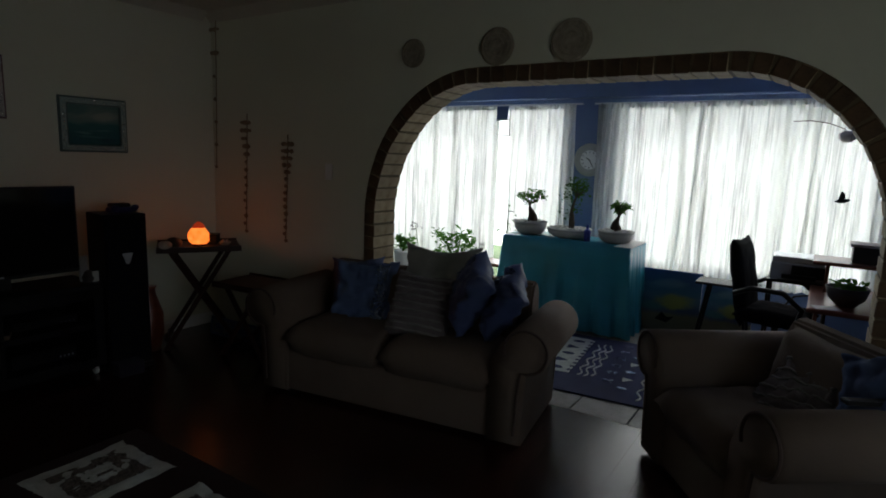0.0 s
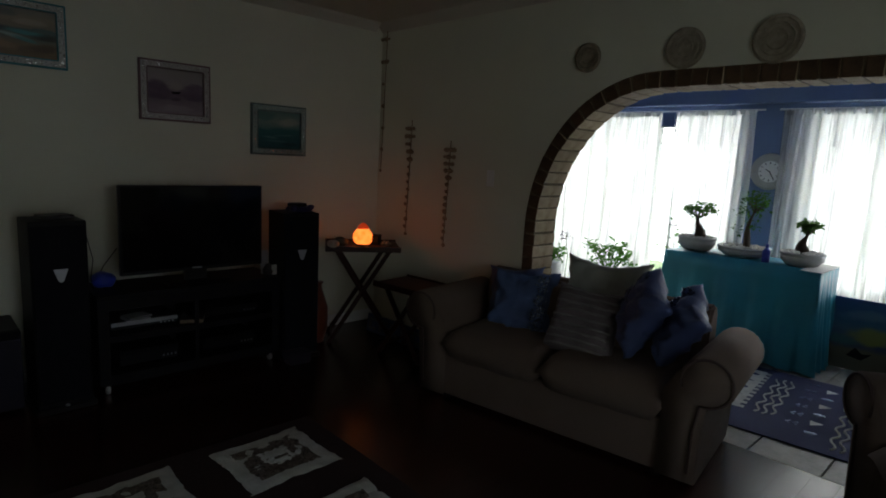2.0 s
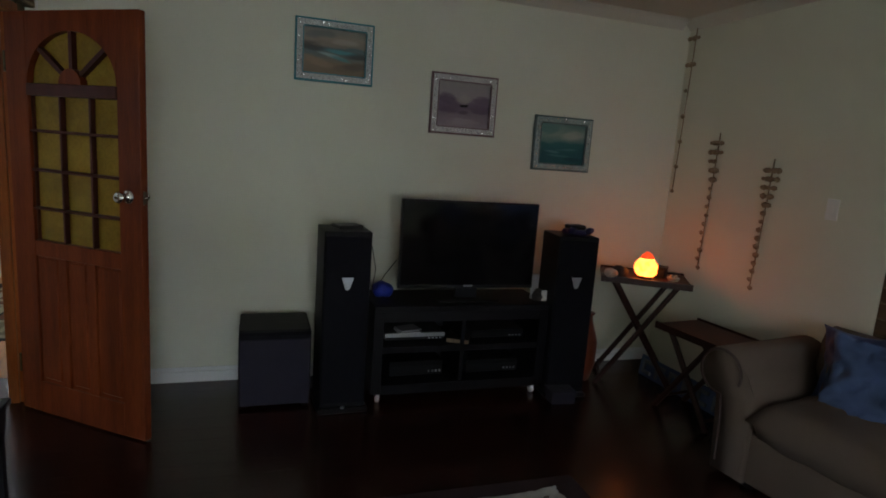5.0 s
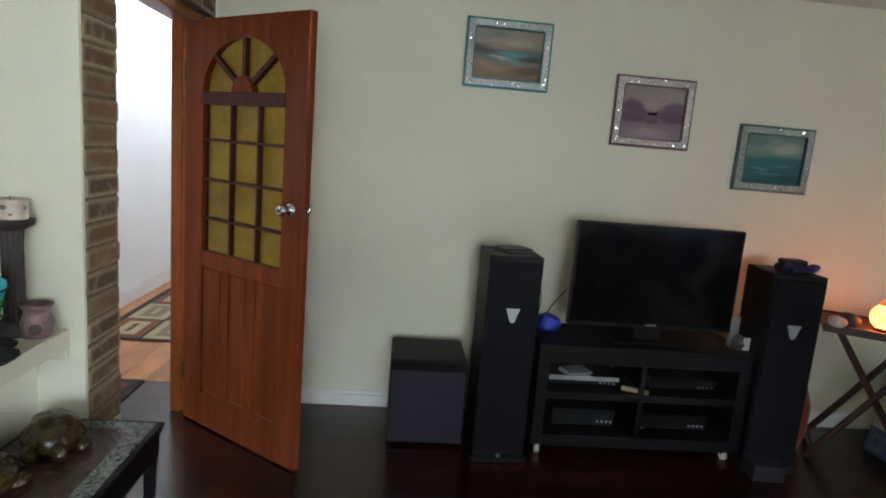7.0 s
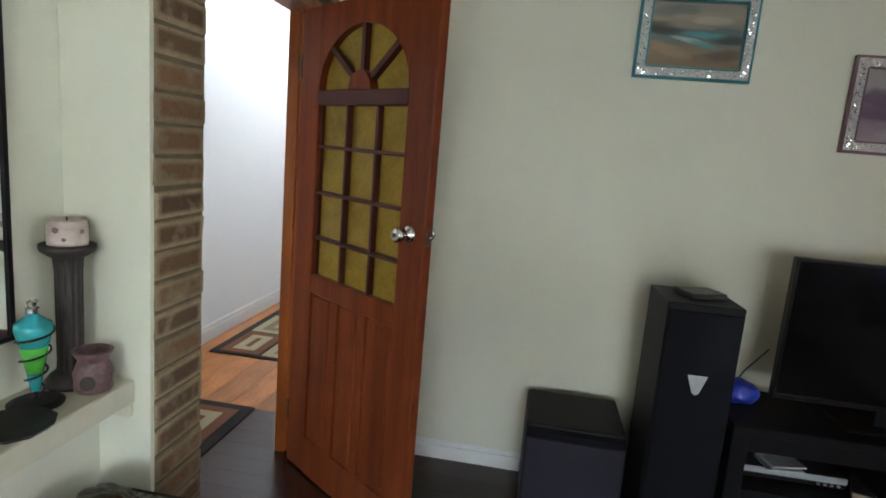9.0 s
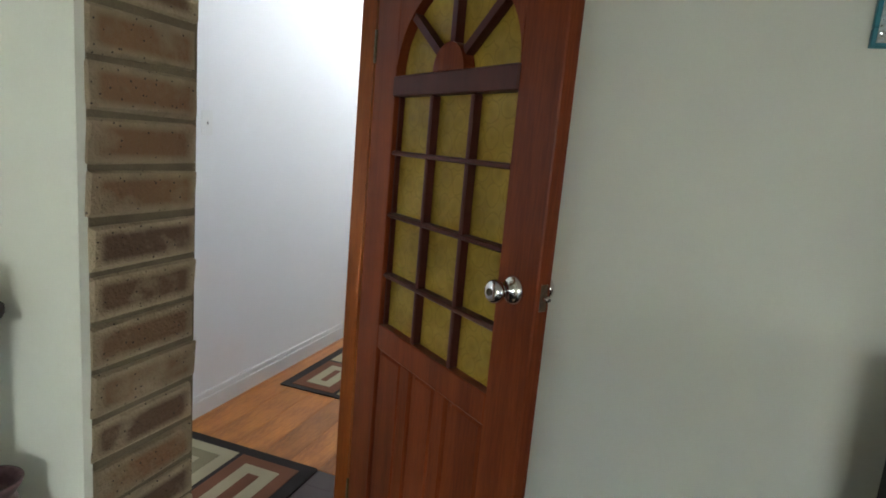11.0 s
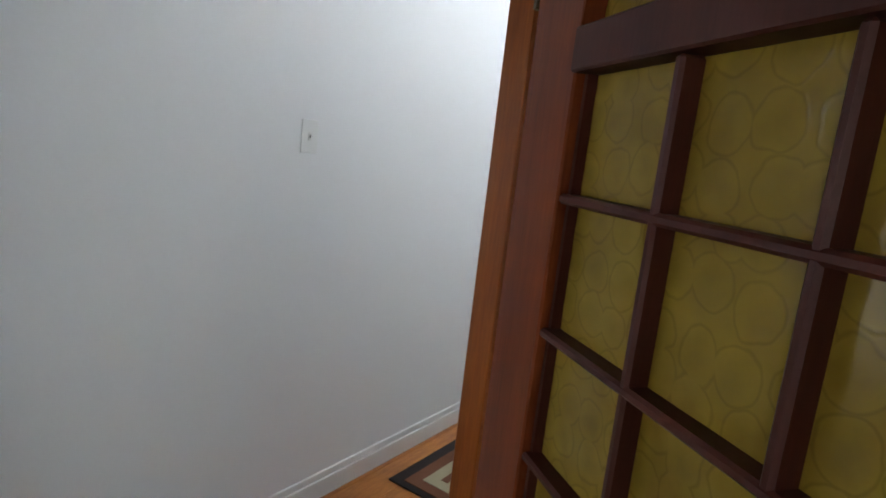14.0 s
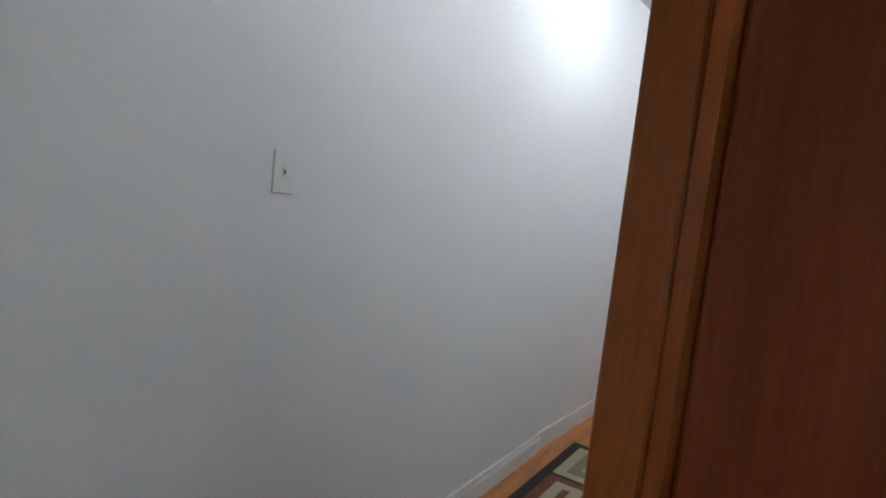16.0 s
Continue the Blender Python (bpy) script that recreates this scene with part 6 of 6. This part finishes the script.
# ---- mantel niche ----
setting("mantel_shelf", B(-2.872, -0.6, -1.153, -0.95, 0.775, 0.84, bevel=0.004), SHELF, "cream painted mantel shelf in the niche", "shelf")
setting("wall_under_mantel", B(-2.872, -0.6, -1.153, -1.06, 0.0, 0.773), WALL, "plastered wall below the mantel shelf", "wall")
setting("bracket", B(-2.872, -2.855, -1.06, -0.955, 0.735, 0.772, bevel=0.003), SHELF, "small support block under the shelf end", "bracket")
setting("plaster_edge", B(-2.889, -2.873, -1.153, -0.906, -0.01, CEILZ - 0.002), WALL, "plastered side of the pier", "wall")
ch = thing("candle_holder", pose(-2.80, -1.078, 0.84) @ Matrix.Diagonal((0.95, 0.95, 0.83, 1)), "tall dark carved wooden candle holder with a candle", "candle holder")
part("foot", lathe([(0.062, 0), (0.065, 0.012), (0.05, 0.035), (0.034, 0.05)], 28), CARVED, ch, smooth=True)
shaft = bmesh.new()
n = 48
rings = []
for z, r in ((0.05, 0.034), (0.08, 0.032), (0.36, 0.033), (0.40, 0.036)):
    rings.append([shaft.verts.new((r * (1 - 0.10 * (k % 4 < 2)) * math.cos(2 * math.pi * k / n), r * (1 - 0.10 * (k % 4 < 2)) * math.sin(2 * math.pi * k / n), z)) for k in range(n)])
for a, b in zip(rings, rings[1:]):
    for k in range(n):
        shaft.faces.new((a[k], a[(k + 1) % n], b[(k + 1) % n], b[k]))
part("fluted_shaft", shaft, CARVED, ch)
part("cup", lathe([(0.036, 0.40), (0.062, 0.42), (0.066, 0.43), (0.066, 0.442), (0.05, 0.442)], 28), CARVED, ch, smooth=True)
part("candle", lathe([(0.047, 0.442), (0.048, 0.45), (0.047, 0.512), (0.043, 0.517), (0.02, 0.512)], 28), CANDLE, ch, "cream candle with pressed flowers", True)
for g, z, r in ((-0.75, 0.468, 0.007), (0.15, 0.490, 0.010), (0.55, 0.463, 0.006), (1.45, 0.486, 0.008)):
    part("pressed_flower", move(lathe([(r * 0.45, 0), (r, 0.0006), (r * 0.35, 0.0012)], 6), pose(0.0476 * math.cos(g), 0.0476 * math.sin(g), z, 0, 90, math.degrees(g))), SOAPSTONE, ch)
part("wick", tube([(0, 0, 0.51), (0.002, 0, 0.525)], 0.0015, 5), BLACKWOOD, ch)
bn = thing("oil_burner", pose(-2.79, -1.005, 0.84), "mottled plum soapstone oil burner on the mantel", "oil burner")
part("body", lathe([(0.042, 0), (0.046, 0.008), (0.044, 0.02), (0.047, 0.045), (0.036, 0.075), (0.034, 0.08), (0.045, 0.098), (0.047, 0.105), (0.040, 0.105), (0.030, 0.09)], 28), SOAPSTONE, bn, smooth=True)
part("opening", move(lathe([(0.017, 0), (0.018, 0.004), (0.012, 0.006)], 16), pose(0.040, 0.018, 0.032, 0, 84, 24)), CARVED, bn)
ol = thing("oil_bottle", pose(-2.675, -1.062, 0.84), "turquoise and green glass bottle in a spiral iron stand", "bottle")
part("lower_glass", lathe([(0.010, 0.035), (0.018, 0.08)], 24), TURQGLASS, ol, smooth=True)
part("middle_glass", lathe([(0.018, 0.08), (0.030, 0.145)], 24), GREENGLASS, ol, "green layer of the bottle", True)
part("upper_glass", lathe([(0.030, 0.145), (0.040, 0.185), (0.038, 0.20), (0.014, 0.218), (0.013, 0.225)], 24), TURQGLASS, ol, smooth=True)
part("stopper", lathe([(0.014, 0.225), (0.014, 0.237), (0.009, 0.24), (0.012, 0.252), (0.006, 0.258)], 16), CHROME, ol)
part("spiral", tube([((0.014 + 0.028 * k / 60) * math.cos(k * 0.36), (0.014 + 0.028 * k / 60) * math.sin(k * 0.36), 0.02 + 0.165 * k / 60) for k in range(61)], 0.0028, 6), IRON, ol)
part("base", lathe([(0.058, 0), (0.06, 0.005), (0.045, 0.012), (0.006, 0.014), (0.005, 0.035)], 24), IRON, ol)
ir = thing("iron_tray", pose(-2.56, -1.01, 0.84), "dark iron leaf tray on the mantel shelf", "tray")
part("tray", lathe([(0.07, 0), (0.085, 0.014), (0.08, 0.014)], 10), IRON, ir)
mr = thing("wall_mirror", pose(-2.705, -1.153, 0.98), "tall mirror with a thin dark frame above the mantel", "mirror")
part("glass", B(0.012, 0.9, 0, 0.008, 0.012, 0.85), MIRROR, mr)
part("frame", B(0, 0.012, 0, 0.014, 0, 0.862), BLACKWOOD, mr)
part("frame", B(0.012, 0.9, 0, 0.014, 0, 0.012), BLACKWOOD, mr)
part("frame", B(0.012, 0.9, 0, 0.014, 0.85, 0.862), BLACKWOOD, mr)

mt = thing("mosaic_table", pose(-2.86, -0.64, 0), "low black table with a glass mosaic top", "table")
part("tabletop", B(0, 0.75, -0.40, 0, 0.505, 0.53, bevel=0.003), BLACKWOOD, mt)
for a, b, c, d in ((0.02, 0.07, -0.38, -0.02), (0.07, 0.73, -0.075, -0.02)):
    part("mosaic", B(a, b, c, d, 0.53, 0.534), MOSAIC, mt, "border of sparkling grey glass mosaic")
part("glass_inlay", B(0.07, 0.73, -0.38, -0.075, 0.53, 0.534), BROWNGLAZE, mt, "dark brown glazed inlay")
for x in (0.025, 0.70):
    for y in (-0.375, -0.05):
        part("leg", B(x, x + 0.03, y, y + 0.03, 0, 0.505), BLACKWOOD, mt)
part("apron", B(0.02, 0.73, -0.03, -0.012, 0.42, 0.505), BLACKWOOD, mt)
part("apron", B(0.012, 0.03, -0.38, -0.02, 0.42, 0.505), BLACKWOOD, mt)


def tortoise(m, s, label):
    t = thing("tortoise_figurine", m, label, "figurine", "bronze tortoises")
    bm = bmesh.new()
    bmesh.ops.create_icosphere(bm, subdivisions=4, radius=1)
    for v in bm.verts:
        k = 1 + 0.10 * noise.noise(v.co * 3.2) + 0.05 * noise.noise(v.co * 9)
        v.co = Vector((v.co.x * 0.11 * k, v.co.y * 0.085 * k, max(v.co.z * 0.075 * k, -0.012) + 0.03)) * s
    for dx, dy, dz, r in ((0.125, 0.0, 0.03, 0.028), (0.07, 0.07, 0.012, 0.03), (0.07, -0.07, 0.012, 0.03), (-0.07, 0.065, 0.012, 0.028), (-0.07, -0.065, 0.012, 0.028), (-0.12, 0, 0.014, 0.012)):
        lump = bmesh.ops.create_icosphere(bm, subdivisions=2, radius=r * s)["verts"]
        for v in lump:
            v.co = Vector((v.co.x * 1.35 + dx * s, v.co.y * 0.9 + dy * s, max(v.co.z + dz * s, 0)))
    part("figure", bm, TORTOISE, t, smooth=True)
    return t


tortoise(pose(-2.68, -0.90, 0.534, 0, 0, 35), 0.95, "dark bronze tortoise figurine on the mosaic table")
tortoise(pose(-2.42, -0.94, 0.534, 0, 0, -20), 0.9, "smaller dark bronze tortoise figurine on the table")

# ---- passage ----
def hall_rug(m, length, width, label, first):
    t = thing("runner_rug", m, label, "rug", "passage rugs")
    part("weave", B(0, length, 0, width, 0.001, 0.009, bevel=0.003), HR_BLACK, t)
    n = max(1, int((length - 0.1) / 0.42))
    sx = (length - 0.08) / n
    for k in range(n):
        for j in range(2):
            w = (width - 0.10) / 2
            x0, y0 = 0.05 + sx * k, 0.05 + w * j
            cols = (HR_CREAM, HR_OLIVE, HR_CREAM) if (k + j + first) % 2 else (HR_BROWN, HR_CREAM, HR_BROWN)
            p = None
            for q, mm in enumerate(cols):
                g = 0.012 + 0.062 * q
                p = part("rug_block", B(x0 + g, x0 + sx - g, y0 + g, y0 + w - g, 0.008 + 0.002 * q, 0.011 + 0.002 * q), mm, t)
    return t


hall_rug(pose(-4.40, -2.12, 0), 1.7, 0.76, "cream and brown block rug with a black border by the door", 1)
hall_rug(pose(-7.0, -2.06, 0), 1.91, 0.72, "brown and cream block rug with a black border on pine boards", 1)
sw = thing("light_switch", pose(-4.578, -2.189, 1.533), "white light switch on the passage wall", "light switch")
part("plate", B(-0.038, 0.038, 0, 0.0038, -0.06, 0.06, bevel=0.0015), WHITEPL, sw)
part("rocker", B(-0.007, 0.007, 0.0038, 0.0065, -0.014, 0.014, bevel=0.001), WINFRAME, sw)
part("indicator", B(-0.003, 0.003, 0.0065, 0.007, -0.006, 0.006), IRON, sw)
sk = thing("wall_socket", pose(-7.20, -2.2255, 0.385, 0, 0, -3), "white power socket low on the passage wall", "socket")
part("plate", B(-0.06, 0.06, 0, 0.01, -0.04, 0.04, bevel=0.002), WHITEPL, sk)
for x in (-0.02, 0.02):
    part("pin_hole", B(x - 0.005, x + 0.005, 0.01, 0.0106, -0.005, 0.005), IRON, sk)
# The first is the passage lamp; the other two only house the added fills.
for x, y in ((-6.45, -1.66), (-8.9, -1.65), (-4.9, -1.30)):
    cl = thing("ceiling_light", pose(x, y, 2.77), "round frosted passage ceiling light, switched on; two of the three are unseen added fill", "ceiling light", "passage ceiling lights")
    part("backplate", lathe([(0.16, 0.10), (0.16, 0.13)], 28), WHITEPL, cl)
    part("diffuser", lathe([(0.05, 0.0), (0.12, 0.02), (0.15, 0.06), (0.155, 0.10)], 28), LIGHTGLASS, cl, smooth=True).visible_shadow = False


# ---- pieces of walls and floors ----
def brick_meshes(w, d, h, material, count=4, rough=0.004):
    out = []
    for k in range(count):
        bm = B(-w / 2, w / 2, -d / 2, d / 2, -h / 2, h / 2, bevel=0.005)
        rng = random.Random(k + 5)
        for v in bm.verts:
            v.co += Vector((rng.uniform(-rough, rough), rng.uniform(-rough, rough) * 0.5, rng.uniform(-rough, rough) * 0.7))
        out.append(as_mesh("brick", bm, material))
    return out


rng = random.Random(3)
pier_core = setting("brick_pier", B(-3.116, -2.894, -0.998, -0.91, -0.01, CEILZ - 0.002), MORTAR, "pier of rough flashed clay bricks beside the door", "brick pier")
stretchers = brick_meshes(0.226, 0.09, 0.072, BRICK)
for k in range(32):
    piece("brick", stretchers[k % 4], pier_core, pose(-2.9995 + rng.uniform(-0.002, 0.002), -0.947 + rng.uniform(-0.003, 0.003), -0.0155 + 0.083 * k, 0, 0, rng.uniform(-0.6, 0.6) + (180 if k % 3 == 0 else 0)))
lintel = setting("brick_lintel", B(-4.203, -3.118, -0.955, -0.915, 2.11, CEILZ - 0.002), MORTAR, "courses of clay brick above the door frame", "brickwork")
for r in range(5):
    for c in range(-1, 5):
        x = -4.09 + 0.234 * c + (0.117 if r % 2 else 0)
        if -4.1 < x < -3.2:
            piece("brick", stretchers[(r + c) % 4], lintel, pose(x, -0.957, 2.152 + 0.083 * r))
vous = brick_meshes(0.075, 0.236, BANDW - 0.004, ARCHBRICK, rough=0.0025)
# Faces along y take the darker tone that stands for their shade.
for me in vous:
    me.materials.append(ARCHSHADE)
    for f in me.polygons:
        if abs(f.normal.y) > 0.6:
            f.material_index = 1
run, step, k = 0.0, 0.0845, 0
want = step / 2
for i in range(1, len(path)):
    seg = (path[i] - path[i - 1]).length
    while run + seg >= want:
        p = path[i - 1].lerp(path[i], (want - run) / seg)
        n = normals[i]
        ang = math.degrees(math.atan2(n.x, n.z))
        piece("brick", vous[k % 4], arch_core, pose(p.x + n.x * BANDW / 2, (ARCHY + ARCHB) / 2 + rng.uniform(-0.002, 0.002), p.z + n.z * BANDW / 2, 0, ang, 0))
        want += step
        k += 1
    run += seg

plank = as_mesh("plank", B(0, 0.1192, 0, SILL + 2.152, -0.013, 0, bevel=0.0005), DARKWOOD)
for k in range(int((EASTX + 4.398) / 0.12)):
    piece("plank", plank, floor, pose(-4.398 + 0.12 * k, -2.152, 0))
board = as_mesh("board", B(0, 5.7, 0, 0.1575, -0.013, 0, bevel=0.0015), PINE)
for k in range(8):
    piece("board", board, hall_floor, pose(-10.102, -2.31 + 0.1585 * k, 0))
tile = [as_mesh("tile", B(0, 0.343, 0, 0.343, -0.013, 0, bevel=0.003), STONE)]
for i in range(17):
    for j in range(8):
        if SUNL + 0.35 * i + 0.343 < SUNR + 0.1 and SILL + 0.004 + 0.35 * j + 0.343 < 6.3:
            piece("tile", tile[0], sun_floor, pose(SUNL + 0.002 + 0.35 * i, SILL + 0.004 + 0.35 * j, rng.uniform(-0.0015, 0.0)))
